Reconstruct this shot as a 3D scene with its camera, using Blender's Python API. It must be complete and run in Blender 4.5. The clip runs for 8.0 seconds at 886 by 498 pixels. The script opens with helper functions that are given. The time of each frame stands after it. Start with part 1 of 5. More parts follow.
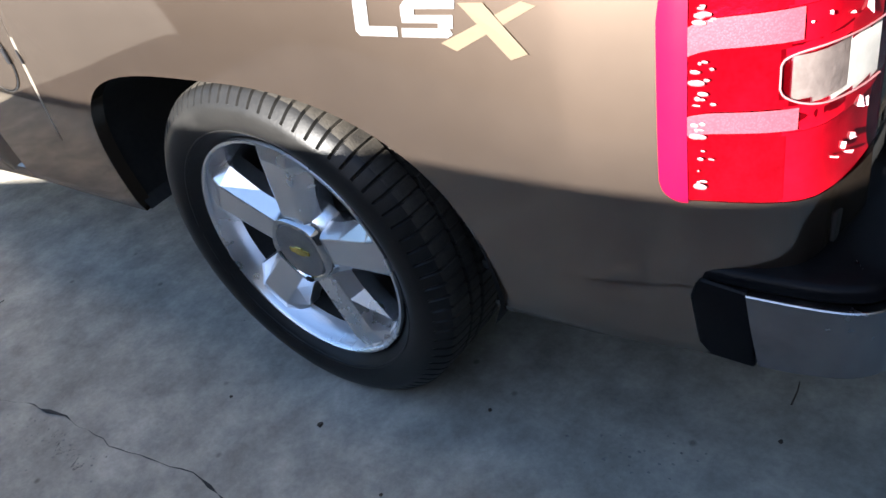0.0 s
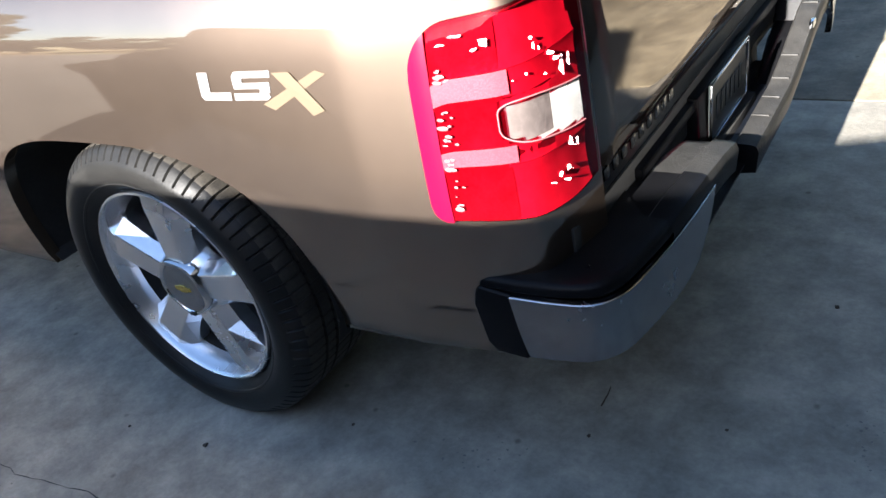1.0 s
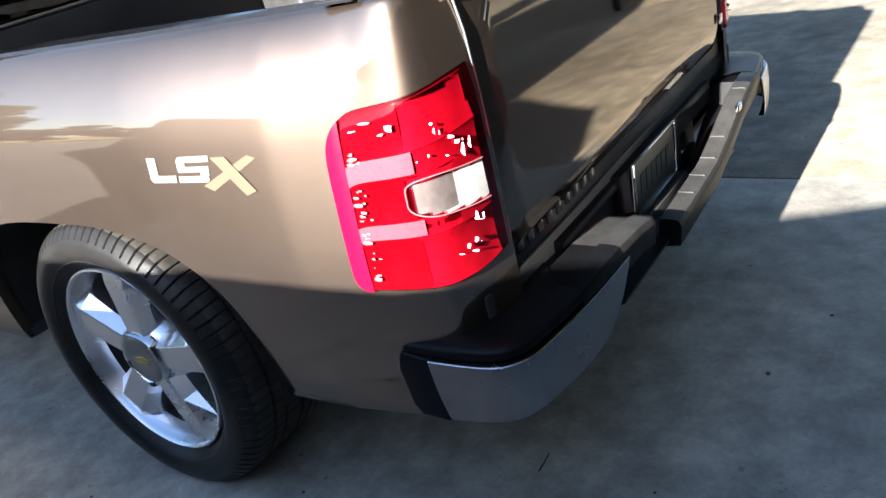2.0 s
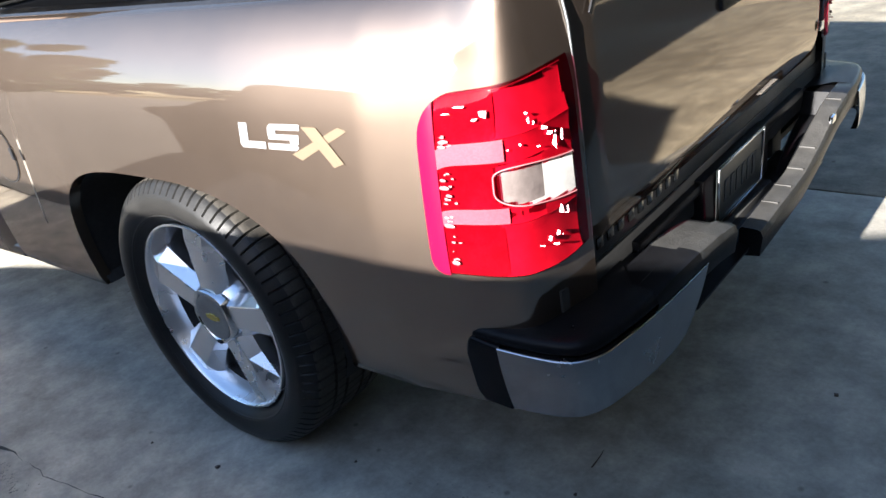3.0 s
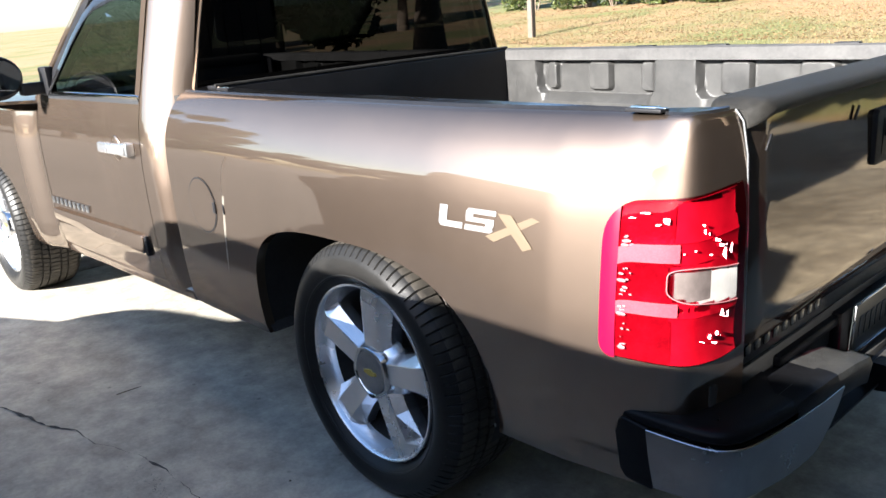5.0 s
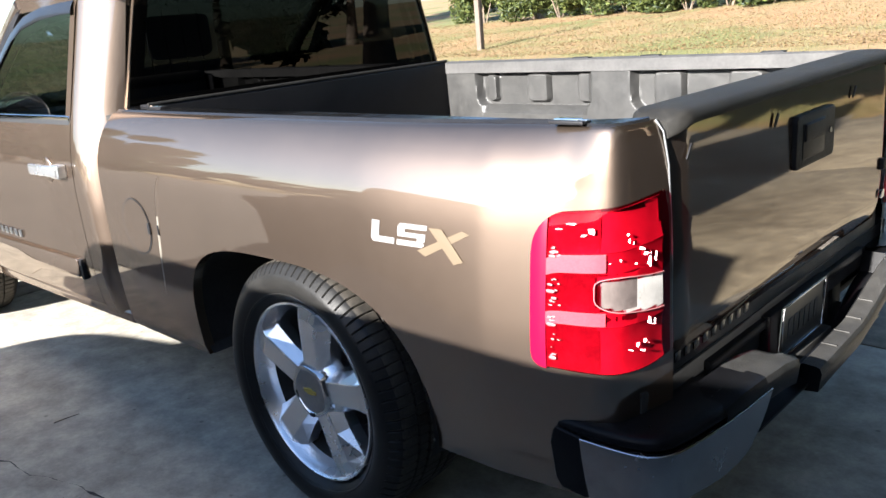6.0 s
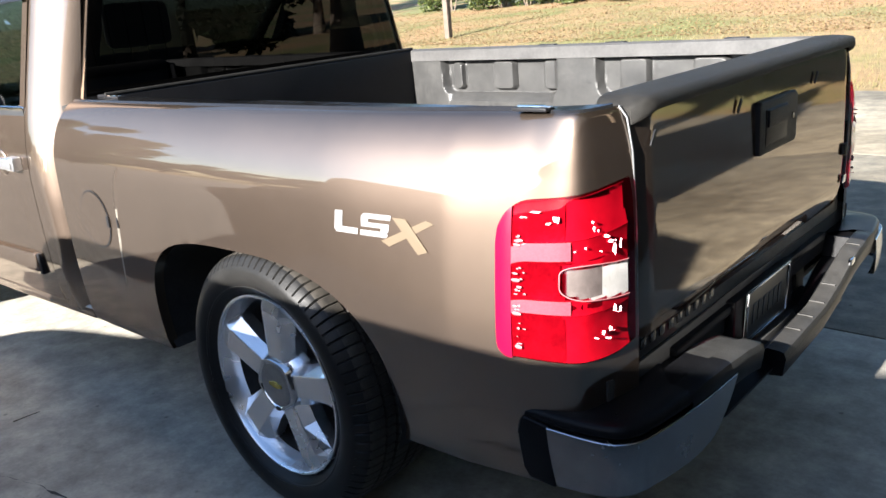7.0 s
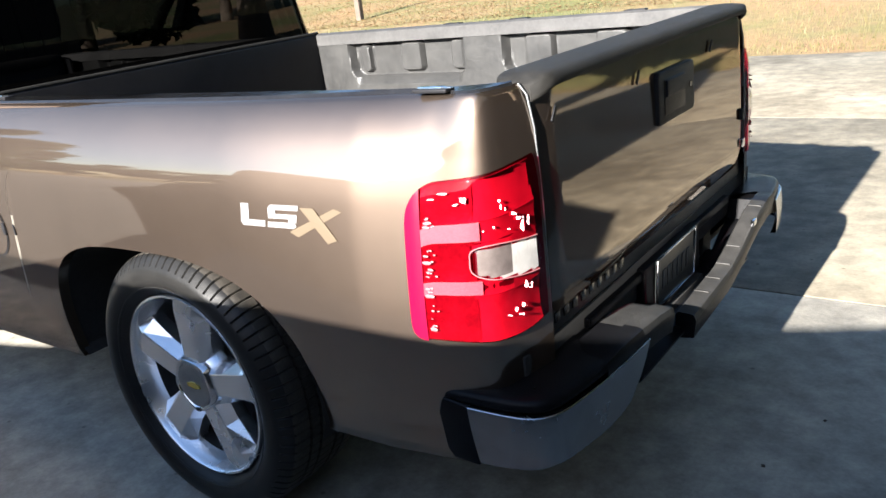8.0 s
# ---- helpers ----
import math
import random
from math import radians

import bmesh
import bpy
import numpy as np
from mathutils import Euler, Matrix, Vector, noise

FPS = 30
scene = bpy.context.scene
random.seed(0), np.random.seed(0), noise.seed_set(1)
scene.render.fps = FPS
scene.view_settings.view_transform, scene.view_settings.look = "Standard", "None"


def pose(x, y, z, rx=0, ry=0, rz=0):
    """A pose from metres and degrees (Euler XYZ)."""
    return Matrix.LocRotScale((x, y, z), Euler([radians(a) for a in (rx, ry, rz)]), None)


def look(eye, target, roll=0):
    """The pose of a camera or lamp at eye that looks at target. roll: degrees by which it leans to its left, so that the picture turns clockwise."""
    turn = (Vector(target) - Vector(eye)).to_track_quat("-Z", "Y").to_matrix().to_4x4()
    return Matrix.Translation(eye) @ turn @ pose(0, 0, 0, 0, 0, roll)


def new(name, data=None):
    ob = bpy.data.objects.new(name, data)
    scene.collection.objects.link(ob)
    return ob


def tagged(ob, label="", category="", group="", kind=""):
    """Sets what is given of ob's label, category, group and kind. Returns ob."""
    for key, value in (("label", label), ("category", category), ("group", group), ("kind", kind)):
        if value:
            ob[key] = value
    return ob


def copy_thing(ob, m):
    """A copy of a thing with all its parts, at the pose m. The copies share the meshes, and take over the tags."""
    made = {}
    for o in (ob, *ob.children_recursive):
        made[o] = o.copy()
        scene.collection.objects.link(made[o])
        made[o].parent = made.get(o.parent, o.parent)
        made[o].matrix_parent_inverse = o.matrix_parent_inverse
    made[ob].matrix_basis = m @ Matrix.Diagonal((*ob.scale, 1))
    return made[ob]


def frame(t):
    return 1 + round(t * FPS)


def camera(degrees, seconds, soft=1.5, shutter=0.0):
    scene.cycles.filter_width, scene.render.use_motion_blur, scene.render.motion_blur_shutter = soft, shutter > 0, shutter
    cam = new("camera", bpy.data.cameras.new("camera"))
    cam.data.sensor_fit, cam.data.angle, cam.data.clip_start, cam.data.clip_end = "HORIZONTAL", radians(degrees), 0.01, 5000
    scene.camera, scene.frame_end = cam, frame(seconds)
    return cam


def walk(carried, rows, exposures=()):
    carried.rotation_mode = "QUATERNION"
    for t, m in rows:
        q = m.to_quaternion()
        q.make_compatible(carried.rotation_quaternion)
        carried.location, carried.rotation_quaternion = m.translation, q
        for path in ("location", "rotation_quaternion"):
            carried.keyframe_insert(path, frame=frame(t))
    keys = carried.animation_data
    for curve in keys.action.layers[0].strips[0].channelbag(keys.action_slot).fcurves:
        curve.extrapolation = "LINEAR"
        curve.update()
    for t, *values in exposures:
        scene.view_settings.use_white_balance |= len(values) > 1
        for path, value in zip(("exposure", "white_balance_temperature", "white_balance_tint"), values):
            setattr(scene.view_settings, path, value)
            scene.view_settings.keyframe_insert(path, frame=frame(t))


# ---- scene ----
cam = camera(58.1, 8.0)
PATH = [
    (0, (1.261, -0.841, 1.371), (0.12, 0.309, 0.199), -15.4),
    (0.5, (1.397, -0.942, 1.36), (0.416, 0.308, 0.145), -9.9),
    (0.7, (1.485, -0.966, 1.356), (0.417, 0.351, 0.295), -12.0),
    (1, (1.662, -0.931, 1.396), (0.554, 0.374, 0.361), -14.4),
    (1.5, (1.843, -0.902, 1.402), (0.698, 0.422, 0.435), -17.3),
    (1.7, (1.873, -0.918, 1.393), (0.746, 0.487, 0.525), -15.2),
    (2.8, (1.855, -0.942, 1.409), (0.617, 0.369, 0.543), -11.2),
    (3, (1.832, -0.958, 1.416), (0.584, 0.338, 0.545), -11.0),
    (3.5, (1.758, -1.151, 1.441), (0.523, 0.193, 0.625), -7.7),
    (4, (1.694, -1.262, 1.416), (0.523, 0.077, 0.501), -4.0),
    (4.5, (1.773, -1.286, 1.451), (0.393, -0.012, 0.764), -5.1),
    (4.7, (1.815, -1.299, 1.459), (0.375, -0.049, 0.854), -4.6),
    (5.8, (1.902, -1.259, 1.469), (0.485, 0.04, 0.918), -5.4),
    (6, (1.9, -1.248, 1.465), (0.529, 0.095, 0.902), -5.1),
    (6.5, (1.89, -1.247, 1.463), (0.504, 0.079, 0.899), -5.6),
    (7, (1.895, -1.221, 1.458), (0.581, 0.164, 0.863), -5.2),
    (7.5, (1.897, -1.212, 1.456), (0.618, 0.195, 0.833), -6.2),
    (8, (1.917, -1.188, 1.457), (0.749, 0.297, 0.8), -7.2),
]
EXPOSURES = [(0.0, 2.84, 6160, 10), (1.5, 2.82, 6160, 10), (3.5, 2.84, 6110, 10), (4.5, 2.68, 6150, 10), (6.0, 2.50, 6150, 10), (8.0, 2.48, 6200, 10)]
walk(cam, [(t, look(eye, target, roll)) for t, eye, target, roll in PATH], EXPOSURES)

# ---- light ----
SUN_TRAVEL = Vector((0.012, 1.0, -0.425)).normalized()
world = bpy.data.worlds.new("world")
scene.world = world
world.use_nodes = True
wn = world.node_tree
sky = wn.nodes.new("ShaderNodeTexSky")
sky.sky_type = "NISHITA"
sky.sun_disc = False
sky.sun_elevation = math.asin(-SUN_TRAVEL.z)
sky.sun_rotation = math.pi
sky.air_density, sky.dust_density, sky.ozone_density = 1.0, 0.6, 2.6
wn.links.new(sky.outputs[0], wn.nodes["Background"].inputs[0])
wn.nodes["Background"].inputs[1].default_value = 0.056
sun_data = bpy.data.lights.new("sun", "SUN")
sun_data.energy, sun_data.angle, sun_data.color = 5.0, radians(0.55), (1.0, 0.93, 0.835)
sun = new("sun", sun_data)
sun.matrix_world = look((0, -30, 13), Vector((0, -30, 13)) + SUN_TRAVEL)


# ---- materials ----
def material(name, color, rough=0.5, metal=0.0, **more):
    m = bpy.data.materials.new(name)
    m.use_nodes = True
    b = m.node_tree.nodes["Principled BSDF"]
    b.inputs["Base Color"].default_value = (*color, 1)
    b.inputs["Roughness"].default_value = rough
    b.inputs["Metallic"].default_value = metal
    for key, value in more.items():
        b.inputs[key.replace("_", " ")].default_value = value
    return m


def node(m, kind, **values):
    n = m.node_tree.nodes.new(kind)
    for key, value in values.items():
        n.inputs[key.replace("_", " ")].default_value = value
    return n


def wire(m, a, ai, b, bi):
    m.node_tree.links.new(a.outputs[ai], b.inputs[bi])


def ramp(m, src, out, stops):
    r = m.node_tree.nodes.new("ShaderNodeValToRGB")
    e = r.color_ramp.elements
    while len(e) < len(stops):
        e.new(0.5)
    for k, (p, c) in zip(e, stops):
        k.position, k.color = p, (*c, 1)
    wire(m, src, out, r, "Fac")
    return r


def grained(m, scale, low, high, bump=0.0, bump_scale=None, rough=None, detail=6.0, dist=0.004, coords="Object"):
    """Two scales of colour variation and a fine relief."""
    b = m.node_tree.nodes["Principled BSDF"]
    tc = m.node_tree.nodes.new("ShaderNodeTexCoord")
    n1 = node(m, "ShaderNodeTexNoise", Scale=scale, Detail=detail, Roughness=0.62)
    n2 = node(m, "ShaderNodeTexNoise", Scale=scale * 9, Detail=3.0)
    wire(m, tc, coords, n1, "Vector")
    wire(m, tc, coords, n2, "Vector")
    mix = m.node_tree.nodes.new("ShaderNodeMath")
    mix.operation = "MULTIPLY_ADD"
    mix.inputs[1].default_value = 0.35
    wire(m, n2, 0, mix, 0)
    sub = m.node_tree.nodes.new("ShaderNodeMath")
    sub.operation = "MULTIPLY_ADD"
    sub.inputs[1].default_value, sub.inputs[2].default_value = 0.8, -0.08
    wire(m, n1, 0, sub, 0)
    wire(m, sub, 0, mix, 2)
    r = ramp(m, mix, 0, [(0.28, low), (0.72, high)])
    wire(m, r, 0, b, "Base Color")
    if rough:
        rr = ramp(m, mix, 0, [(0.25, (rough[0],) * 3), (0.75, (rough[1],) * 3)])
        wire(m, rr, 0, b, "Roughness")
    if bump:
        nb = node(m, "ShaderNodeTexNoise", Scale=bump_scale or scale * 20, Detail=4.0)
        wire(m, tc, coords, nb, "Vector")
        bp = node(m, "ShaderNodeBump", Strength=bump, Distance=dist)
        wire(m, nb, 0, bp, "Height")
        wire(m, bp, 0, b, "Normal")
    return m


def sheer(name, color, ior=1.45, rough=0.01):
    """A clear sheet: tinted see-through with a glossy face."""
    m = bpy.data.materials.new(name)
    m.use_nodes = True
    t = m.node_tree
    t.nodes.remove(t.nodes["Principled BSDF"])
    tr = node(m, "ShaderNodeBsdfTransparent", Color=(*color, 1))
    gl = node(m, "ShaderNodeBsdfGlossy", Roughness=rough)
    # Schlick's gloss, the same from both faces of the thin sheet
    lw = node(m, "ShaderNodeLayerWeight", Blend=0.5)
    f0 = ((ior - 1) / (ior + 1)) ** 2
    pw, fr = t.nodes.new("ShaderNodeMath"), t.nodes.new("ShaderNodeMath")
    pw.operation, fr.operation = "POWER", "MULTIPLY_ADD"
    pw.inputs[1].default_value = 5.0
    fr.inputs[1].default_value, fr.inputs[2].default_value = 1 - f0, f0
    wire(m, lw, "Facing", pw, 0)
    wire(m, pw, 0, fr, 0)
    mx = t.nodes.new("ShaderNodeMixShader")
    wire(m, fr, 0, mx, 0)
    wire(m, tr, 0, mx, 1)
    wire(m, gl, 0, mx, 2)
    wire(m, mx, 0, t.nodes["Material Output"], 0)
    return m


PAINT = material("brown_metallic_paint", (0.126, 0.096, 0.076), 0.53, 1.0, Coat_Weight=0.2, Coat_Roughness=0.02, Coat_IOR=1.5, Specular_Tint=(0.24, 0.19, 0.15, 1))
grained(PAINT, 3.0, (0.121, 0.092, 0.073), (0.131, 0.100, 0.079), rough=(0.51, 0.55))
# sparkling flakes under the clear coat
_tc = PAINT.node_tree.nodes.new("ShaderNodeTexCoord")
_fl = node(PAINT, "ShaderNodeTexNoise", Scale=2600.0, Detail=1.0)
wire(PAINT, _tc, "Object", _fl, "Vector")
_fb = node(PAINT, "ShaderNodeBump", Strength=0.015, Distance=0.0006)
wire(PAINT, _fl, 0, _fb, "Height")
wire(PAINT, _fb, 0, PAINT.node_tree.nodes["Principled BSDF"], "Normal")
# the polished clear coat mirrors its surroundings sharply over the flakes
_gl = node(PAINT, "ShaderNodeBsdfGlossy", Color=(0.96, 0.855, 0.735, 1), Roughness=0.04)
_fr = node(PAINT, "ShaderNodeFresnel", IOR=2.8)
_mx = PAINT.node_tree.nodes.new("ShaderNodeMixShader")
wire(PAINT, _fr, 0, _mx, 0)
wire(PAINT, PAINT.node_tree.nodes["Principled BSDF"], 0, _mx, 1)
wire(PAINT, _gl, 0, _mx, 2)
wire(PAINT, _mx, 0, PAINT.node_tree.nodes["Material Output"], 0)

CHROME = material("chrome", (0.62, 0.63, 0.65), 0.09, 1.0)
grained(CHROME, 5.0, (0.56, 0.57, 0.59), (0.68, 0.69, 0.70), rough=(0.06, 0.16))
DARK_CHROME = material("dark_chrome", (0.22, 0.215, 0.21), 0.2, 1.0)
grained(DARK_CHROME, 60.0, (0.09, 0.085, 0.08), (0.20, 0.19, 0.18), rough=(0.15, 0.3))
BUMPER_CHROME = material("bumper_chrome", (0.5, 0.51, 0.53), 0.2, 1.0)
grained(BUMPER_CHROME, 6.0, (0.29, 0.30, 0.315), (0.42, 0.43, 0.445), 0.05, 260, rough=(0.18, 0.30))
ALLOY = material("polished_alloy", (0.88, 0.89, 0.90), 0.28, 0.95)
grained(ALLOY, 2.5, (0.82, 0.83, 0.85), (0.92, 0.93, 0.95), rough=(0.24, 0.30), detail=2.0)
ALLOY_DULL = material("cast_alloy", (0.45, 0.46, 0.48), 0.38, 0.9)
grained(ALLOY_DULL, 12.0, (0.26, 0.27, 0.28), (0.36, 0.37, 0.38), 0.05, 300)
ROTOR = material("brake_steel", (0.05, 0.048, 0.045), 0.5, 0.6)
grained(ROTOR, 20.0, (0.02, 0.019, 0.018), (0.05, 0.047, 0.044), rough=(0.4, 0.6))
RUBBER = material("tyre_rubber", (0.022, 0.022, 0.024), 0.42, 0.0, Specular_IOR_Level=0.28)
grained(RUBBER, 14.0, (0.008, 0.0078, 0.0076), (0.017, 0.0163, 0.0153), 0.10, 220, rough=(0.36, 0.46))
TREAD = material("tread_rubber", (0.06, 0.055, 0.05), 0.7, 0.0)
grained(TREAD, 18.0, (0.014, 0.012, 0.010), (0.058, 0.050, 0.039), 0.3, 260)
BLACK = material("black_plastic", (0.02, 0.02, 0.022), 0.5, Specular_IOR_Level=0.2)
COVER = material("smooth_black_cover", (0.006, 0.006, 0.007), 0.45, Specular_IOR_Level=0.10)
grained(COVER, 12.0, (0.004, 0.004, 0.005), (0.009, 0.009, 0.010), 0.08, 400, rough=(0.26, 0.40))
grained(BLACK, 10.0, (0.008, 0.008, 0.010), (0.017, 0.017, 0.019), 0.2, 500, rough=(0.42, 0.6))
CAP = material("dark_grey_plastic", (0.05, 0.05, 0.05), 0.45, Specular_IOR_Level=0.2)
grained(CAP, 9.0, (0.012, 0.0115, 0.0105), (0.030, 0.0285, 0.026), 0.4, 420, rough=(0.55, 0.72))
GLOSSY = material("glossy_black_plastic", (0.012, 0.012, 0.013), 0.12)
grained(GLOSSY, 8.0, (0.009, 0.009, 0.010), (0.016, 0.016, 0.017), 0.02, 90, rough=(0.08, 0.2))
# dust plus the far cap's sunlit look, both in the paler grey
DUSTY_LIT = material("dusty_lit_plastic", (0.12, 0.118, 0.115), 0.6)
grained(DUSTY_LIT, 9.0, (0.034, 0.033, 0.033), (0.075, 0.073, 0.071), 0.3, 300)
LINER = material("bedliner_plastic", (0.05, 0.05, 0.05), 0.4)
grained(LINER, 7.0, (0.027, 0.027, 0.027), (0.049, 0.048, 0.046), 0.3, 350, rough=(0.32, 0.5))
STEP = material("worn_step_plastic", (0.11, 0.108, 0.10), 0.6)
grained(STEP, 22.0, (0.019, 0.018, 0.017), (0.048, 0.046, 0.043), 0.4, 160)
SEAT = material("seat_cloth", (0.05, 0.05, 0.052), 0.9)
grained(SEAT, 20.0, (0.04, 0.04, 0.042), (0.065, 0.064, 0.064), 0.3, 400)
GLASS = sheer("window_glass", (0.36, 0.42, 0.41), 3.0)
TINTED = sheer("tinted_glass", (0.018, 0.020, 0.020), 1.5)
RED_LENS = sheer("red_lens", (0.62, 0.042, 0.100), 1.5, 0.012)
ROSE_LENS = material("rose_lens_edge", (0.27, 0.0006, 0.026), 0.3, 0.0, Coat_Weight=1.0, Coat_Roughness=0.02)
CLEAR_LENS = sheer("clear_lens", (0.93, 0.92, 0.90), 1.5, 0.015)
HOUSING = material("lamp_housing", (0.85, 0.83, 0.82), 0.32, 0.1)
grained(HOUSING, 22.0, (0.24, 0.23, 0.225), (0.58, 0.565, 0.555), 0.35, 120, dist=0.002)
# paler copy of the housing, for the lamp's sunlit-looking end
HOUSING_LIT = material("lit_lamp_bowl", (0.9, 0.88, 0.87), 0.3)
grained(HOUSING_LIT, 26.0, (0.62, 0.61, 0.60), (0.96, 0.95, 0.94), 0.12, 60, dist=0.002)
# darker cup that puts the reversing lamp's dim front into colour
CUP_GREY = material("grey_lamp_cup", (0.52, 0.45, 0.44), 0.3, 0.2)
grained(CUP_GREY, 40.0, (0.13, 0.108, 0.106), (0.24, 0.205, 0.20), 0.5, 80, dist=0.003)
LAMP_RIM = material("lamp_rim", (0.34, 0.13, 0.14), 0.35, Coat_Weight=0.5)
# pale pink that paints the tail lamp's glints
GLINT = material("painted_glint", (0.30, 0.135, 0.15), 0.4, 0.2)
PRISM = material("prismatic_reflector", (0.9, 0.86, 0.85), 0.35, 0.1)
_v = node(PRISM, "ShaderNodeTexVoronoi", Scale=330.0)
_t = PRISM.node_tree.nodes.new("ShaderNodeTexCoord")
wire(PRISM, _t, "Object", _v, "Vector")
_r = ramp(PRISM, _v, 0, [(0.1, (0.42, 0.062, 0.085)), (0.6, (0.36, 0.042, 0.060))])
wire(PRISM, _r, 0, PRISM.node_tree.nodes["Principled BSDF"], "Base Color")
_b = node(PRISM, "ShaderNodeBump", Strength=0.15, Distance=0.001)
wire(PRISM, _v, 0, _b, "Height")
wire(PRISM, _b, 0, PRISM.node_tree.nodes["Principled BSDF"], "Normal")
WHITE_VINYL = material("white_vinyl", (0.205, 0.20, 0.20), 0.3, 0.0, Coat_Weight=0.6, Coat_Roughness=0.05)
GOLD_VINYL = material("gold_vinyl", (0.112, 0.083, 0.052), 0.5, 0.0, Coat_Weight=0.6, Coat_Roughness=0.05)
GOLD = material("gold_emblem", (0.55, 0.42, 0.10), 0.25, 0.6)
PLATE = material("plate_metal", (0.07, 0.085, 0.085), 0.3, 0.2)
grained(PLATE, 30.0, (0.028, 0.036, 0.036), (0.05, 0.06, 0.06))
DARK_BAR = material("dark_bar", (0.03, 0.04, 0.05), 0.5)
UNDER = material("underbody", (0.02, 0.02, 0.02), 0.85)
grained(UNDER, 8.0, (0.012, 0.012, 0.012), (0.032, 0.030, 0.028))
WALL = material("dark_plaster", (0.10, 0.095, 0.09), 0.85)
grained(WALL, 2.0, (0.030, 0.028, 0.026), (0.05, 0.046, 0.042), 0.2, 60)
ROOFING = material("grey_shingle", (0.08, 0.078, 0.075), 0.9)
grained(ROOFING, 3.0, (0.05, 0.048, 0.046), (0.11, 0.105, 0.10), 0.3, 40)
FENCE = material("dark_boards", (0.04, 0.034, 0.028), 0.85)
grained(FENCE, 4.0, (0.022, 0.018, 0.015), (0.05, 0.042, 0.035), 0.3, 50)
BARK = material("bark", (0.16, 0.12, 0.09), 0.9)
grained(BARK, 5.0, (0.09, 0.068, 0.05), (0.24, 0.185, 0.14), 0.8, 30, dist=0.03)
POST = material("weathered_post", (0.25, 0.2, 0.16), 0.85)
grained(POST, 6.0, (0.09, 0.07, 0.055), (0.16, 0.125, 0.10), 0.4, 40)
# pale stand-in for the glint along the bed side crease
CREASE_GLINT = material("crease_glint", (0.42, 0.39, 0.34), 0.35)
grained(CREASE_GLINT, 30.0, (0.10, 0.09, 0.075), (0.20, 0.182, 0.153))
CRACK = material("crack_dirt", (0.035, 0.036, 0.036), 1.0)
grained(CRACK, 30.0, (0.02, 0.021, 0.021), (0.06, 0.06, 0.058))
SPALL = material("flaked_concrete", (0.2, 0.195, 0.18), 0.95)
grained(SPALL, 60.0, (0.12, 0.117, 0.108), (0.30, 0.29, 0.265))
TWIG = material("dry_twig", (0.06, 0.045, 0.035), 0.9)
grained(TWIG, 40.0, (0.04, 0.03, 0.024), (0.09, 0.07, 0.05))


def leaf_material(name, dark, light):
    m = material(name, light, 0.55)
    gi = m.node_tree.nodes.new("ShaderNodeNewGeometry")
    r = ramp(m, gi, "Random Per Island", [(0.0, dark), (1.0, light)])
    b = m.node_tree.nodes["Principled BSDF"]
    wire(m, r, 0, b, "Base Color")
    tr = node(m, "ShaderNodeBsdfTranslucent")
    wire(m, r, 0, tr, "Color")
    mx = node(m, "ShaderNodeMixShader", Fac=0.35)
    wire(m, b, 0, mx, 1)
    wire(m, tr, 0, mx, 2)
    wire(m, mx, 0, m.node_tree.nodes["Material Output"], 0)
    return m


LEAF = leaf_material("bush_leaves", (0.018, 0.035, 0.010), (0.13, 0.155, 0.04))
LEAF_DARK = leaf_material("tree_leaves", (0.018, 0.035, 0.014), (0.06, 0.085, 0.03))
LITTER = leaf_material("fallen_leaves", (0.13, 0.075, 0.035), (0.34, 0.225, 0.115))
BLADES = leaf_material("grass_blades", (0.13, 0.13, 0.045), (0.23, 0.19, 0.085))

CONCRETE = material("concrete", (0.36, 0.35, 0.33), 0.85)
def concrete_nodes(m, low, middle, high):
    b = m.node_tree.nodes["Principled BSDF"]
    tc = m.node_tree.nodes.new("ShaderNodeTexCoord")
    big = node(m, "ShaderNodeTexNoise", Scale=0.9, Detail=5.0, Roughness=0.6)
    mid = node(m, "ShaderNodeTexNoise", Scale=6.5, Detail=8.0, Roughness=0.68)
    fine = node(m, "ShaderNodeTexNoise", Scale=60.0, Detail=4.0, Roughness=0.7)
    spots = node(m, "ShaderNodeTexVoronoi", Scale=7.0)
    for n in (big, mid, fine, spots):
        wire(m, tc, "Object", n, "Vector")
    c1 = ramp(m, big, 0, [(0.32, low), (0.52, middle), (0.70, high)])
    c2 = ramp(m, mid, 0, [(0.36, (0.66, 0.66, 0.67)), (0.50, (0.90, 0.90, 0.90)), (0.66, (1.22, 1.215, 1.20))])
    c3 = ramp(m, fine, 0, [(0.30, (0.86, 0.86, 0.86)), (0.60, (1.02, 1.02, 1.02))])
    c4 = ramp(m, spots, 0, [(0.035, (0.30, 0.29, 0.27)), (0.075, (1, 1, 1))])
    last = c1
    for c in (c2, c3, c4):
        mx = m.node_tree.nodes.new("ShaderNodeMix")
        mx.data_type, mx.blend_type = "RGBA", "MULTIPLY"
        mx.inputs[0].default_value = 1.0 if c is not c4 else 0.6
        m.node_tree.links.new(last.outputs[0] if last is c1 else last.outputs[2], mx.inputs[6])
        m.node_tree.links.new(c.outputs[0], mx.inputs[7])
        last = mx
    m.node_tree.links.new(last.outputs[2], b.inputs["Base Color"])
    bp = node(m, "ShaderNodeBump", Strength=0.35, Distance=0.004)
    wire(m, fine, 0, bp, "Height")
    wire(m, bp, 0, b, "Normal")
concrete_nodes(CONCRETE, (0.300, 0.279, 0.238), (0.385, 0.358, 0.305), (0.450, 0.419, 0.356))
OLD_CONCRETE = material("stained_old_concrete", (0.2, 0.18, 0.14), 0.9)
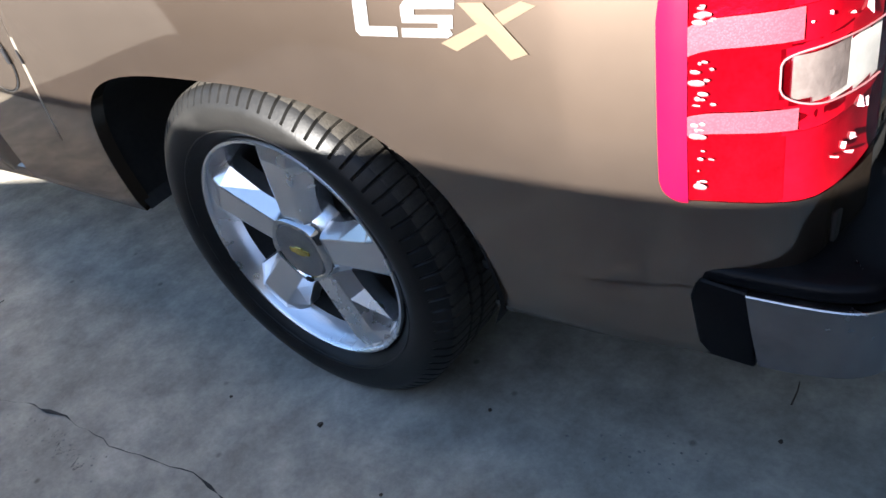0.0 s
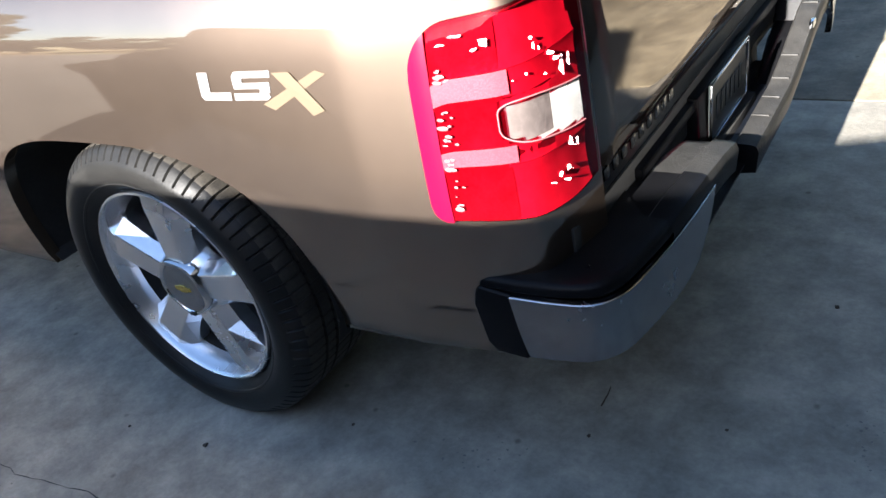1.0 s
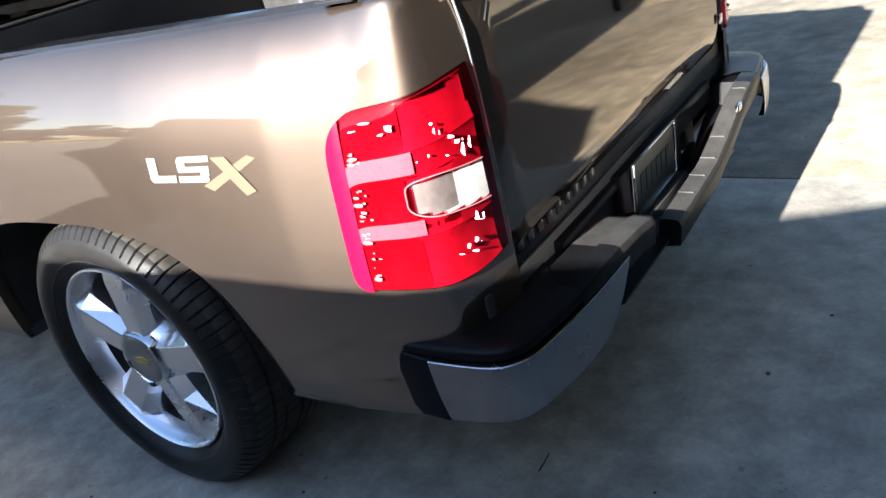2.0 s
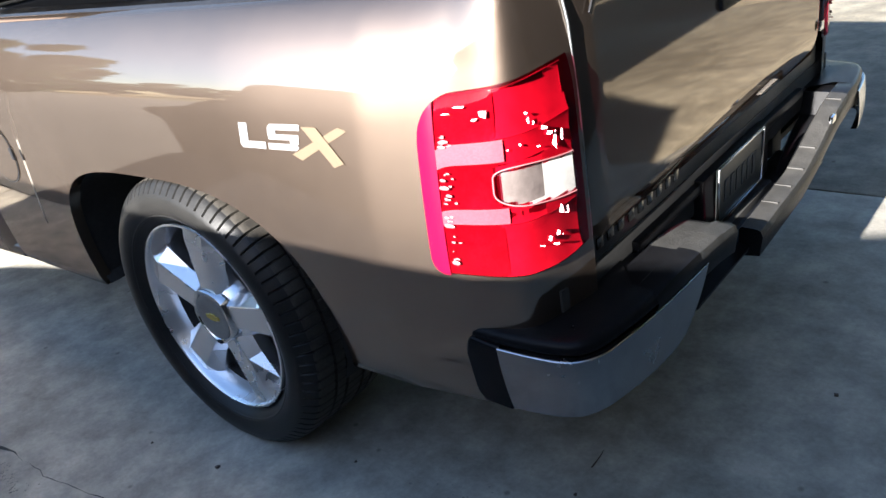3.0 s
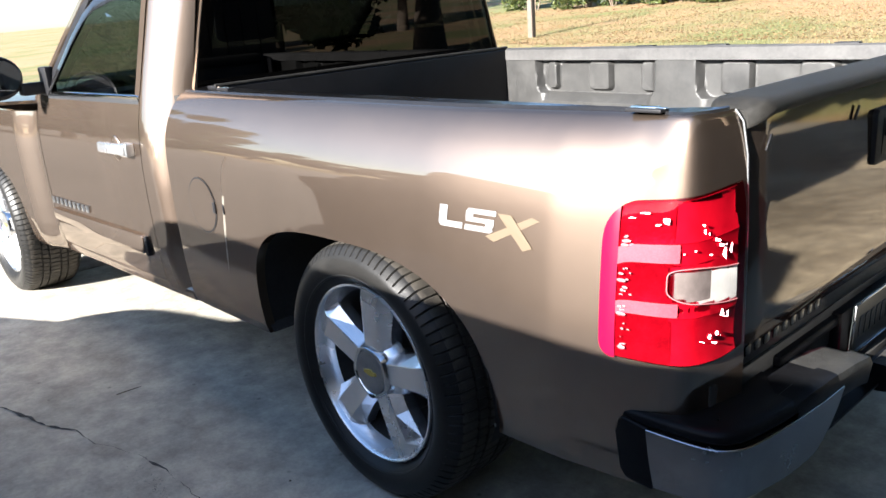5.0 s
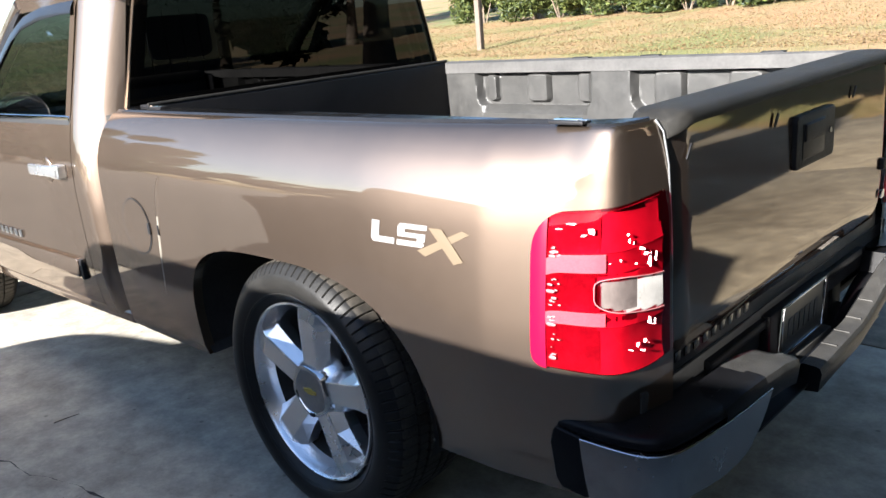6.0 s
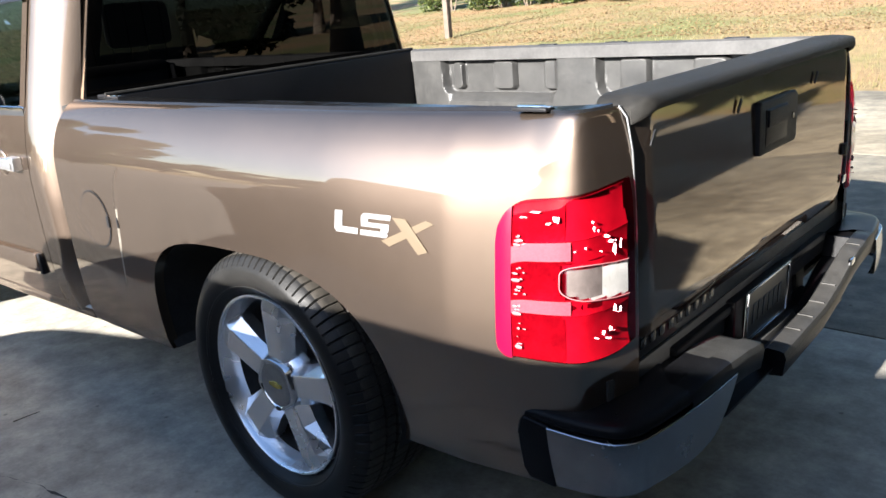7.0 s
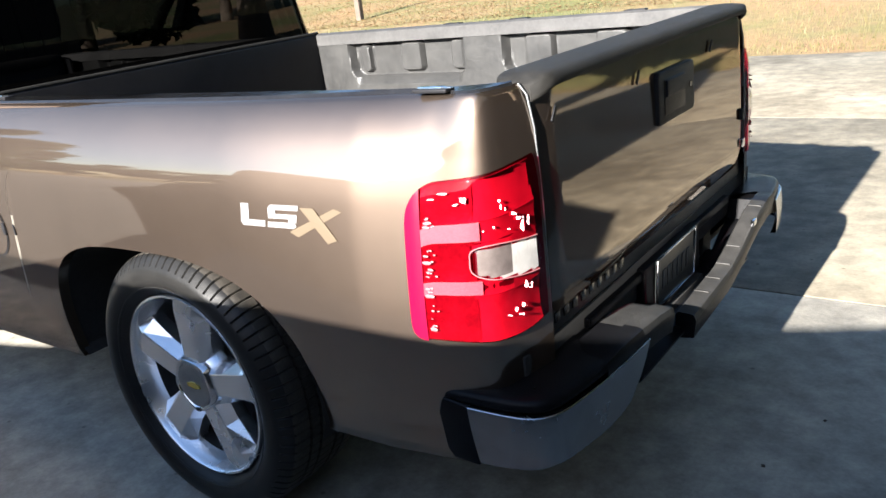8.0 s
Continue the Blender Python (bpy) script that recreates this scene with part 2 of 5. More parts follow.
concrete_nodes(OLD_CONCRETE, (0.155, 0.133, 0.096), (0.265, 0.234, 0.175), (0.350, 0.314, 0.240))

ASPHALT = material("asphalt", (0.07, 0.069, 0.067), 0.9)
grained(ASPHALT, 0.8, (0.042, 0.041, 0.039), (0.078, 0.076, 0.072), 0.4, 120)
SOIL = material("dry_lawn", (0.35, 0.25, 0.13), 0.95)
def soil_nodes():
    m = SOIL
    b = m.node_tree.nodes["Principled BSDF"]
    tc = m.node_tree.nodes.new("ShaderNodeTexCoord")
    big = node(m, "ShaderNodeTexNoise", Scale=0.22, Detail=4.0, Roughness=0.6)
    fine = node(m, "ShaderNodeTexNoise", Scale=6.0, Detail=8.0, Roughness=0.75)
    for n in (big, fine):
        wire(m, tc, "Object", n, "Vector")
    c1 = ramp(m, big, 0, [(0.38, (0.31, 0.19, 0.095)), (0.49, (0.26, 0.19, 0.09)), (0.58, (0.16, 0.165, 0.055))])
    c2 = ramp(m, fine, 0, [(0.35, (0.72, 0.70, 0.67)), (0.62, (1.06, 1.05, 1.02))])
    mx = m.node_tree.nodes.new("ShaderNodeMix")
    mx.data_type, mx.blend_type = "RGBA", "MULTIPLY"
    mx.inputs[0].default_value = 1.0
    m.node_tree.links.new(c1.outputs[0], mx.inputs[6])
    m.node_tree.links.new(c2.outputs[0], mx.inputs[7])
    m.node_tree.links.new(mx.outputs[2], b.inputs["Base Color"])
    bp = node(m, "ShaderNodeBump", Strength=0.8, Distance=0.05)
    wire(m, fine, 0, bp, "Height")
    wire(m, bp, 0, b, "Normal")
soil_nodes()


CLEAR = [GLASS, TINTED, RED_LENS, CLEAR_LENS]


# ---- mesh helpers ----
def mesh_of(name, bm, mat, smooth=True):
    me = bpy.data.meshes.new(name)
    bmesh.ops.recalc_face_normals(bm, faces=bm.faces[:])
    if mat in CLEAR:      # clear sheets face away from the truck's middle
        if sum((f.normal.dot(f.calc_center_median() - Vector((-0.6, 1.0, 0.9))) * f.calc_area()) for f in bm.faces) < 0:
            bmesh.ops.reverse_faces(bm, faces=bm.faces[:])
    if smooth:
        for f in bm.faces:
            f.smooth = True
        for e in bm.edges:
            if len(e.link_faces) == 2 and e.calc_face_angle(0.0) > radians(32):
                e.smooth = False
    bm.to_mesh(me)
    bm.free()
    for m in (mat if isinstance(mat, (list, tuple)) else [mat]):
        me.materials.append(m)
    return me


def part(name, bm, mat, parent=None, label="", smooth=True):
    ob = new(name, mesh_of(name, bm, mat, smooth))
    if parent is not None:
        ob.parent = parent
    if label:
        ob["label"] = label
    return ob


def thing(name, label, category, at=(0, 0, 0), group="", kind=""):
    ob = new(name)
    ob.location = at
    ob.empty_display_size = 0.2
    return tagged(ob, label, category, group, kind)


def add_box(bm, lo, hi, bevel=0.0, segments=2, m=None):
    lo, hi = Vector(lo), Vector(hi)
    mat = Matrix.Translation((lo + hi) / 2) @ Matrix.Diagonal((*(hi - lo), 1))
    if m is not None:
        mat = m @ mat
    vs = bmesh.ops.create_cube(bm, size=1.0, matrix=mat)["verts"]
    if bevel:
        es = list({e for v in vs for e in v.link_edges})
        bmesh.ops.bevel(bm, geom=es, offset=bevel, segments=segments, profile=0.6, affect="EDGES", clamp_overlap=True)
    return bm


def box(lo, hi, bevel=0.0, segments=2, m=None):
    return add_box(bmesh.new(), lo, hi, bevel, segments, m)


def add_grid(bm, rows, close_u=False, close_v=False):
    vs = [[bm.verts.new(p) for p in row] for row in rows]
    n, k = len(vs), len(vs[0])
    for i in range(n if close_v else n - 1):
        for j in range(k if close_u else k - 1):
            q = (vs[i][j], vs[i][(j + 1) % k], vs[(i + 1) % n][(j + 1) % k], vs[(i + 1) % n][j])
            if len(set(q)) == 4:
                bm.faces.new(q)
    return vs


def prism(outline, axis, a, b, bevel=0.0, segments=2):
    """An outline in the two other axes, drawn out along axis from a to b."""
    bm = bmesh.new()
    def put(p, t):
        q = list(p)
        q.insert("xyz".index(axis), t)
        return q
    va = [bm.verts.new(put(p, a)) for p in outline]
    vb = [bm.verts.new(put(p, b)) for p in outline]
    bm.faces.new(va)
    bm.faces.new(vb[::-1])
    for i in range(len(va)):
        j = (i + 1) % len(va)
        bm.faces.new((va[i], va[j], vb[j], vb[i]))
    if bevel:
        bmesh.ops.bevel(bm, geom=bm.edges[:], offset=bevel, segments=segments, profile=0.6, affect="EDGES", clamp_overlap=True)
    return bm


def tube(points, radius, sides=8):
    """A round bar along points; radius may be a list."""
    bm = bmesh.new()
    pts = [Vector(p) for p in points]
    rows = []
    for i, p in enumerate(pts):
        d = (pts[min(i + 1, len(pts) - 1)] - pts[max(i - 1, 0)]).normalized()
        u = d.orthogonal().normalized() if not rows else (u - u.dot(d) * d).normalized()
        w = d.cross(u)
        r = radius[i] if isinstance(radius, (list, tuple)) else radius
        rows.append([p + (u * math.cos(t) + w * math.sin(t)) * r for t in (2 * math.pi * k / sides for k in range(sides))])
    vs = add_grid(bm, rows, close_u=True)
    bm.faces.new(vs[0][::-1])
    bm.faces.new(vs[-1])
    return bm


def curve_through(pts, n):
    """n points evenly spaced along a smooth curve through pts."""
    p = np.array(pts, float)
    ext = np.vstack([2 * p[0] - p[1], p, 2 * p[-1] - p[-2]])
    out = []
    for i in range(1, len(ext) - 2):
        for t in np.linspace(0, 1, 24, endpoint=False):
            a, b, c, d = ext[i - 1], ext[i], ext[i + 1], ext[i + 2]
            out.append(0.5 * (2 * b + (c - a) * t + (2 * a - 5 * b + 4 * c - d) * t * t + (3 * b - a - 3 * c + d) * t ** 3))
    out.append(p[-1])
    out = np.array(out)
    s = np.r_[0, np.cumsum(np.linalg.norm(np.diff(out, axis=0), axis=1))]
    u = np.linspace(0, s[-1], n)
    return np.column_stack([np.interp(u, s, out[:, k]) for k in range(p.shape[1])])


# ---- ground ----
def lift(x, y):
    """Height of the lawn over the driveway."""
    a = max(0.0, y - 9.3)
    h = 0.055 * a - 0.0000 * a * a
    return min(h, 3.2) - 0.03


gbm = bmesh.new()
gx = np.unique(np.r_[np.linspace(-40, 40, 81), -np.geomspace(40, 2500, 14), np.geomspace(40, 2500, 14)])
gy = np.unique(np.r_[np.linspace(-40, 80, 121), -np.geomspace(40, 2500, 14), np.geomspace(80, 2500, 12)])
grows = [[(x, y, lift(x, y) + (0.05 * noise.noise((x * 0.5, y * 0.5, 0)) if y > 10 else 0)) for x in gx] for y in gy]
add_grid(gbm, grows)
ground = part("ground", gbm, SOIL)
tagged(ground, "dry lawn with tan soil, leaf litter and green patches", "lawn", kind="structure")

# driveway slabs of poured concrete with tooled joints
driveway = thing("driveway", "worn grey concrete driveway with stains and a long crack", "driveway", kind="structure")
SLAB_X = (-9.0, -6.4, -3.4, 5.2, 9.8, 14.4)
SLAB_Y = (-1.9, 2.1, 5.6, 9.15)
for i in range(len(SLAB_X) - 1):
    for j in range(len(SLAB_Y) - 1):
        g = 0.0045
        y0 = -0.845 if i < 2 and j == 0 else SLAB_Y[j]
        bm = box((SLAB_X[i] + g, y0 + g, -0.14), (SLAB_X[i + 1] - g, SLAB_Y[j + 1] - g, 0.0), 0.008, 2)
        part("slab", bm, CONCRETE if j == 0 else OLD_CONCRETE, driveway)
road = part("road", box((-60.0, -16.0, -0.16), (2.9, -1.92, -0.012), 0.01, 1), ASPHALT)
# unseen asphalt strip added so the body side mirrors darker ground
apron = part("road_apron", box((-60.0, -1.916, -0.16), (-1.9, -0.85, 0.006), 0.004, 1), ASPHALT)
tagged(apron, "unseen grey asphalt strip, added to darken the paint's reflections", "road", kind="structure")
tagged(road, "worn grey asphalt road behind the driveway", "road", kind="structure")
SPALLS = ((1.58, 0.43, 0.05, 0.05, 50, 5), (0.78, 0.07, 0.07, 0.05, 30, 6), (-0.62, -0.52, 0.12, 0.03, 40, 7), (-0.45, 0.12, 0.10, 0.04, 30, 8))
# dark dirt that fills the joints
bm = bmesh.new()
for y in SLAB_Y[1:-1]:
    add_box(bm, (SLAB_X[0], y - 0.0065, -0.12), (SLAB_X[-1], y + 0.0065, -0.006))
for x in SLAB_X[1:-1]:
    add_box(bm, (x - 0.0065, SLAB_Y[0], -0.12), (x + 0.0065, SLAB_Y[-1], -0.007))
part("joint_filler", bm, CRACK, driveway)


def crack(points, width, seed):
    """A ragged open crack as a narrow dark ribbon."""
    rnd = random.Random(seed)
    path = curve_through(points, 150)
    bm = bmesh.new()
    rows = []
    drift = 0.0
    for i, (x, y) in enumerate(path):
        drift = 0.78 * drift + rnd.uniform(-1, 1) * 0.010
        w = width * max(0.02, rnd.gauss(0.75, 0.6)) * max(0.26, math.sin(i * 0.31 + seed) * 0.6 + math.sin(i * 0.083 + 2 * seed) * 0.5 + 0.5)
        rows.append([(x, y + drift - w / 2, 0.0025), (x, y + drift + w / 2, 0.0025)])
    add_grid(bm, rows)
    return bm


part("crack", crack([(-2.6, -0.95), (-1.6, -0.72), (-1.24, -0.597), (-0.93, -0.52), (-0.76, -0.483), (-0.57, -0.448), (-0.4, -0.449), (-0.23, -0.42), (-0.05, -0.412), (0.12, -0.418), (0.22, -0.42), (0.31, -0.41), (0.44, -0.405), (0.9, -0.44), (1.6, -0.40), (2.6, -0.52)], 0.010, 3), CRACK, driveway, smooth=False)
part("crack", crack([(-0.62, -0.50), (-0.52, -0.53), (-0.44, -0.545)], 0.004, 8), CRACK, driveway, smooth=False)

# spalled patches: loose flakes of worn concrete
def spalling(cx, cy, rx, ry, count, seed):
    rnd = random.Random(seed)
    bm = bmesh.new()
    for _ in range(count):
        x, y, q = cx + rnd.gauss(0, rx), cy + rnd.gauss(0, ry), rnd.uniform(0.0015, 0.0055)
        n = rnd.randint(5, 7)
        a0 = rnd.uniform(0, 6.3)
        bm.faces.new([bm.verts.new((x + q * rnd.uniform(0.5, 1.2) * math.cos(a0 + 6.283 * k / n), y + 0.8 * q * rnd.uniform(0.5, 1.2) * math.sin(a0 + 6.283 * k / n), 0.002)) for k in range(n)])
    return bm


for x, y, rx, ry, n, seed in SPALLS:
    ob = part("spalled_patch", spalling(x, y, rx, ry, n, seed), SPALL, driveway, smooth=False)
    tagged(ob, kind="stuff")

# small clutter on the slab
def twig(points, r, m):
    t = part("twig", tube(points, r, 6), TWIG)
    t.matrix_world = m
    return tagged(t, "thin dark dry twig lying on the concrete", "twig", group="litter on the driveway")


twig([(0, 0, 0), (0.010, 0.034, 0.004), (0.008, 0.07, 0.002), (0.017, 0.10, 0.004)], [0.0022, 0.0021, 0.0018, 0.0012], pose(-1.37, -0.35, 0.005))
twig([(0, 0, 0), (0.04, 0.004, 0.002), (0.065, 0.010, 0.002)], [0.0022, 0.0018, 0.0012], pose(0.961, 0.322, 0.005, 0, 0, 84))
for i, (x, y, r) in enumerate([(0.04, -0.165, 0.009), (0.389, 0.046, 0.006), (0.97, 0.225, 0.006), (1.38, 0.854, 0.008), (1.48, 1.166, 0.007), (0.30, -0.25, 0.005), (-0.25, -0.20, 0.005), (0.62, -0.62, 0.006), (-0.3, -0.66, 0.007), (1.02, -0.1, 0.006), (1.25, 0.35, 0.005)]):
    bm = bmesh.new()
    bmesh.ops.create_icosphere(bm, subdivisions=2, radius=r)
    for v in bm.verts:
        v.co *= 1 + 0.5 * noise.noise(v.co * 180 + Vector((i, 0, 0)))
        v.co.z *= 0.45
    p = part("pebble", bm, TWIG)
    p.location = (x, y, r * 0.25)
    p.scale = (0.8, 0.8, 0.8)
    tagged(p, "small dark pebble on the concrete", "pebble", group="litter on the driveway")

# unseen wall added behind the camera, cut to shade the driveway
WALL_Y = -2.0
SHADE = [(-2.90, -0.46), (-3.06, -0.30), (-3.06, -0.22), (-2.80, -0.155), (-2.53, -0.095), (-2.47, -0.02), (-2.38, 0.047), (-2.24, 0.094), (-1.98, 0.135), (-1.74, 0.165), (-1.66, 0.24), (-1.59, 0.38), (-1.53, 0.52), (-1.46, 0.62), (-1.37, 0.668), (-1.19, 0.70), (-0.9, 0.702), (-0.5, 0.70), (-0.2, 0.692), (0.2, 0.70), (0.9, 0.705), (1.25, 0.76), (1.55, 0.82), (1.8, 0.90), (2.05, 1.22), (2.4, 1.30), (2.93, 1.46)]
garden_wall = thing("garden_wall", "unseen dark wall with a sloping end, added to cast the shade", "wall", (0, WALL_Y, 0), kind="structure")
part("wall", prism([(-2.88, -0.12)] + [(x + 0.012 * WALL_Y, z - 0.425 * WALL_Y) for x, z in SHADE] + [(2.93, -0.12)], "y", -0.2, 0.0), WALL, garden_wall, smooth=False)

# unseen house added to throw a shadow band and block sky light
house = thing("house", "unseen dark gabled house, added to block sky and darken reflections", "house", (0, 0, 0), kind="structure")
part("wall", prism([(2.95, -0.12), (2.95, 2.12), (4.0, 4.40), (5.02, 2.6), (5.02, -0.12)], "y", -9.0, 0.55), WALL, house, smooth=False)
for foot, run in (((2.95, 2.12), (-0.05, -0.11)), ((5.02, 2.6), (0.05, -0.09))):
    ridge = (4.0, 4.40)
    part("roof", prism([(ridge[0], ridge[1] + 0.004), (ridge[0], ridge[1] + 0.11), (foot[0] + run[0], foot[1] + run[1] + 0.11), (foot[0] + run[0], foot[1] + run[1] + 0.004)], "y", -9.1, 0.62), ROOFING, house, smooth=False)

# unseen board fence added beyond the house so the rear corner mirrors dark
fence = thing("fence", "unseen dark board fence, added to darken the paint's reflections", "fence", (0, 0, 0), kind="structure")
for k in range(14):
    y = 0.64 + 0.185 * k
    part("board", box((3.30, y, -0.02), (3.325, y + 0.178, 1.80 - 0.012 * (k % 3)), 0.003, 1), FENCE, fence, smooth=False)
for z in (0.35, 1.45):
    part("rail", box((3.327, 0.60, z), (3.365, 3.24, z + 0.09), 0.004, 1), FENCE, fence, smooth=False)

# ---- the pickup truck ----
truck = thing("pickup_truck", "brown metallic regular-cab pickup truck with five-spoke alloy wheels", "pickup truck")
MID = 1.0          # the truck's centre line in y
RAIL = 1.215       # top of the bed sides

PLAN = [(-1.19, -0.036), (-0.9, -0.034), (-0.55, -0.028), (-0.2, -0.02), (0.1, -0.011), (0.4, -0.001), (0.58, 0.0062), (0.69, 0.0110), (0.72, 0.0134), (0.755, 0.0193), (0.80, 0.0282), (0.84, 0.0366), (0.91, 0.0530), (0.96, 0.0675), (0.996, 0.083), (1.021, 0.102), (1.037, 0.135), (1.050, 0.185), (1.060, 0.232), (1.066, 0.268)]
NU = 210
plan = curve_through(PLAN, NU)
tang = np.gradient(plan, axis=0)
tang /= np.linalg.norm(tang, axis=1)[:, None]
inward = np.column_stack([-tang[:, 1], tang[:, 0]])
SECT_Z = [0.365, 0.40, 0.50, 0.60, 0.72, 0.84, 0.92, 0.98, 1.02, 1.06, 1.10, 1.135, 1.165, 1.185, 1.20, 1.21, RAIL]
SECT_D = [0.030, 0.020, 0.009, 0.004, 0.001, 0.0, 0.0006, 0.0028, 0.0064, 0.0140, 0.0270, 0.0440, 0.0640, 0.081, 0.097, 0.112, 0.135]


def inset(z):
    return float(np.interp(z, SECT_Z, SECT_D))


sect = curve_through(list(zip(SECT_D, SECT_Z)), 70)


def shoulder(i):
    """How the section leans in at a station, per metre of inset: square to the side, and gentler round the rear corner."""
    k = min(1.0, max(0.0, (i / NU - 0.79) / 0.195))
    k = k * k * (3 - 2 * k)
    return np.array([-0.30 * k, 1.0 - k])


def ease(a, b, x):
    k = min(1.0, max(0.0, (x - a) / (b - a)))
    return k * k * (3 - 2 * k)


def lean(x, z, y=0.0):
    """How far the rear quarter tumbles inward above the lamp's middle."""
    h = min(z, 1.09) - 0.74
    return 0.100 * ease(0.30, 0.86, x) * (1 - 0.35 * ease(0.90, 1.03, x)) * (1 - ease(0.10, 0.26, y)) * (h + math.sqrt(h * h + 0.0025)) / 2


def side_point(i, d, z, out=0.0):
    """A point of the left bed side: station i along the plan, d inward, out proud of it."""
    x, y = plan[i] + shoulder(i) * d - inward[i] * out
    return Vector((x, y + lean(plan[i][0], z, plan[i][1]), z))


def side_at(u, d, z, out=0.0):
    """The same for a place between two stations."""
    i = min(NU - 2, int(u))
    return side_point(i, d, z, out).lerp(side_point(i + 1, d, z, out), u - i)


def station(x):
    return int(np.argmin(np.abs(plan[:, 0] - x) + (plan[:, 1] > 0.2) * 9))


# outline of the tail lamp along the stations
LAMP_I0 = station(0.845)
LAMP_I1 = NU - 3


def lamp_span(i):
    """Lower and upper edge of the tail lamp at a station."""
    f = (i - LAMP_I0) / (LAMP_I1 - LAMP_I0)
    low, high = 0.692 - 0.012 * f, 1.035 + 0.036 * f
    r = 0.22
    if f < r:
        high -= 0.085 * (1 - math.sqrt(max(0.0, 1 - (1 - f / r) ** 2)))
    if f < 0.10:
        low += 0.03 * (1 - math.sqrt(max(0.0, 1 - (1 - f / 0.10) ** 2)))
    if f > 0.72:
        low += 0.02 * ((f - 0.72) / 0.28) ** 2
    return low, high


ARCH = (-0.045, 0.40)
def arch_edge(x, z):
    """How far (x, z) lies inside the wheel arch (>1 outside)."""
    dx, dz = x - ARCH[0], z - ARCH[1]
    a, p = (0.575, 3.6) if dx < 0 else (0.565, 2.5)
    if dz < 0:
        return abs(dx) / (a - 0.16 * (-dz)) if dx < 0 else abs(dx) / (a - 0.02)
    return (abs(dx / a) ** p + abs(dz / 0.412) ** p) ** (1 / p)


def mirrored(bm):
    for v in bm.verts:
        v.co.y = 2 * MID - v.co.y
    bmesh.ops.reverse_faces(bm, faces=bm.faces[:])
    return bm


def bed_side_mesh():
    bm = bmesh.new()
    rows = [[side_point(i, d, z) for i in range(NU)] for d, z in sect]
    vs = add_grid(bm, rows)
    drop = []
    for f in bm.faces:
        c = f.calc_center_median()
        if c.x < 0.8 and arch_edge(c.x, c.z) < 1:
            drop.append(f)
    # opening behind the tail lamp
    for r in range(len(vs) - 1):
        for i in range(NU - 1):
            if LAMP_I0 + 2 <= i < LAMP_I1 - 2:
                low, high = lamp_span(i)
                z = (vs[r][i].co.z + vs[r + 1][i].co.z) / 2
                if low + 0.012 < z < high - 0.012:
                    f = bm.faces.get((vs[r][i], vs[r][i + 1], vs[r + 1][i + 1], vs[r + 1][i]))
                    if f:
                        drop.append(f)
    bmesh.ops.delete(bm, geom=list(set(drop)), context="FACES")
    edge = []
    for v in bm.verts:
        if v.is_boundary and abs(v.co.x - ARCH[0]) < 0.66 and v.co.z < 0.86 and v.co.x < 0.7:
            k = arch_edge(v.co.x, v.co.z)
            if 0.85 < k < 1.15 and v.co.z > 0.367:
                for _ in range(4):
                    k = arch_edge(v.co.x, v.co.z)
                    if v.co.z > ARCH[1]:
                        v.co.x = ARCH[0] + (v.co.x - ARCH[0]) / k
                        v.co.z = ARCH[1] + (v.co.z - ARCH[1]) / k
                    else:
                        v.co.x = ARCH[0] + (v.co.x - ARCH[0]) / k
                edge.append(v)
    # rolled flange round the arch
    marks = set(edge)
    es = [e for e in bm.edges if e.is_boundary and e.verts[0] in marks and e.verts[1] in marks]
    ext = bmesh.ops.extrude_edge_only(bm, edges=es)
    for v in (g for g in ext["geom"] if isinstance(g, bmesh.types.BMVert)):
        v.co.y += 0.035
    # fold the foot inward
    es = [e for e in bm.edges if e.is_boundary and all(w.co.z < 0.368 for w in e.verts)]
    ext = bmesh.ops.extrude_edge_only(bm, edges=es)
    for v in (g for g in ext["geom"] if isinstance(g, bmesh.types.BMVert)):
        v.co.y += 0.05
        v.co.z += 0.004
    return bm


left_side = part("bed_side", bed_side_mesh(), PAINT, truck, "brown metallic bed side with rounded shoulder")
right_side = part("bed_side", mirrored(bed_side_mesh()), PAINT, truck, "brown metallic bed side with rounded shoulder")

# inner rail tops, closed from the shoulder to the liner
def rail_mesh(mirror=False):
    bm = bmesh.new()
    rows = []
    for i in list(range(0, NU - 2, 4)) + [NU - 3]:
        p = side_point(i, 0.122, RAIL - 0.004)
        g = max(0.0, (p.x - 0.80) / 0.26)
        inner = max(p.y + 0.006, 0.188 + 0.086 * min(1.0, g) ** 2)
        rows.append([(p.x, p.y, p.z), (p.x - 0.004 * g, p.y + 0.006, RAIL + 0.005), (p.x - 0.008 * g, max(p.y + 0.008, inner - 0.012), RAIL + 0.007), (p.x - 0.008 * g, inner, RAIL), (p.x - 0.008 * g, inner + 0.002, RAIL - 0.05)])
    add_grid(bm, rows)
    return mirrored(bm) if mirror else bm


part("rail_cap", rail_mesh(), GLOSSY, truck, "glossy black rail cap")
part("rail_cap", rail_mesh(True), DUSTY_LIT, truck, "dusty grey rail cap, paler for its sunlit look")
# end posts that close the bed sides beside the tailgate, and their bright folded edge
for s in (0, 1):
    bm = prism([(0.90, 0.258), (1.01, 0.258), (1.04, 0.260), (1.04, 0.268), (0.90, 0.268)], "z", 0.62, RAIL - 0.02, 0.006)
    part("end_post", mirrored(bm) if s else bm, BLACK, truck)
    bm = tube([(1.063, 0.267, 0.70), (1.064, 0.267, 0.95), (1.058, 0.267, 1.12), (1.046, 0.267, 1.19), (1.03, 0.262, RAIL)], 0.0028, 8)
    part("folded_edge", mirrored(bm) if s else bm, ALLOY_DULL, truck, "thin bright folded edge")
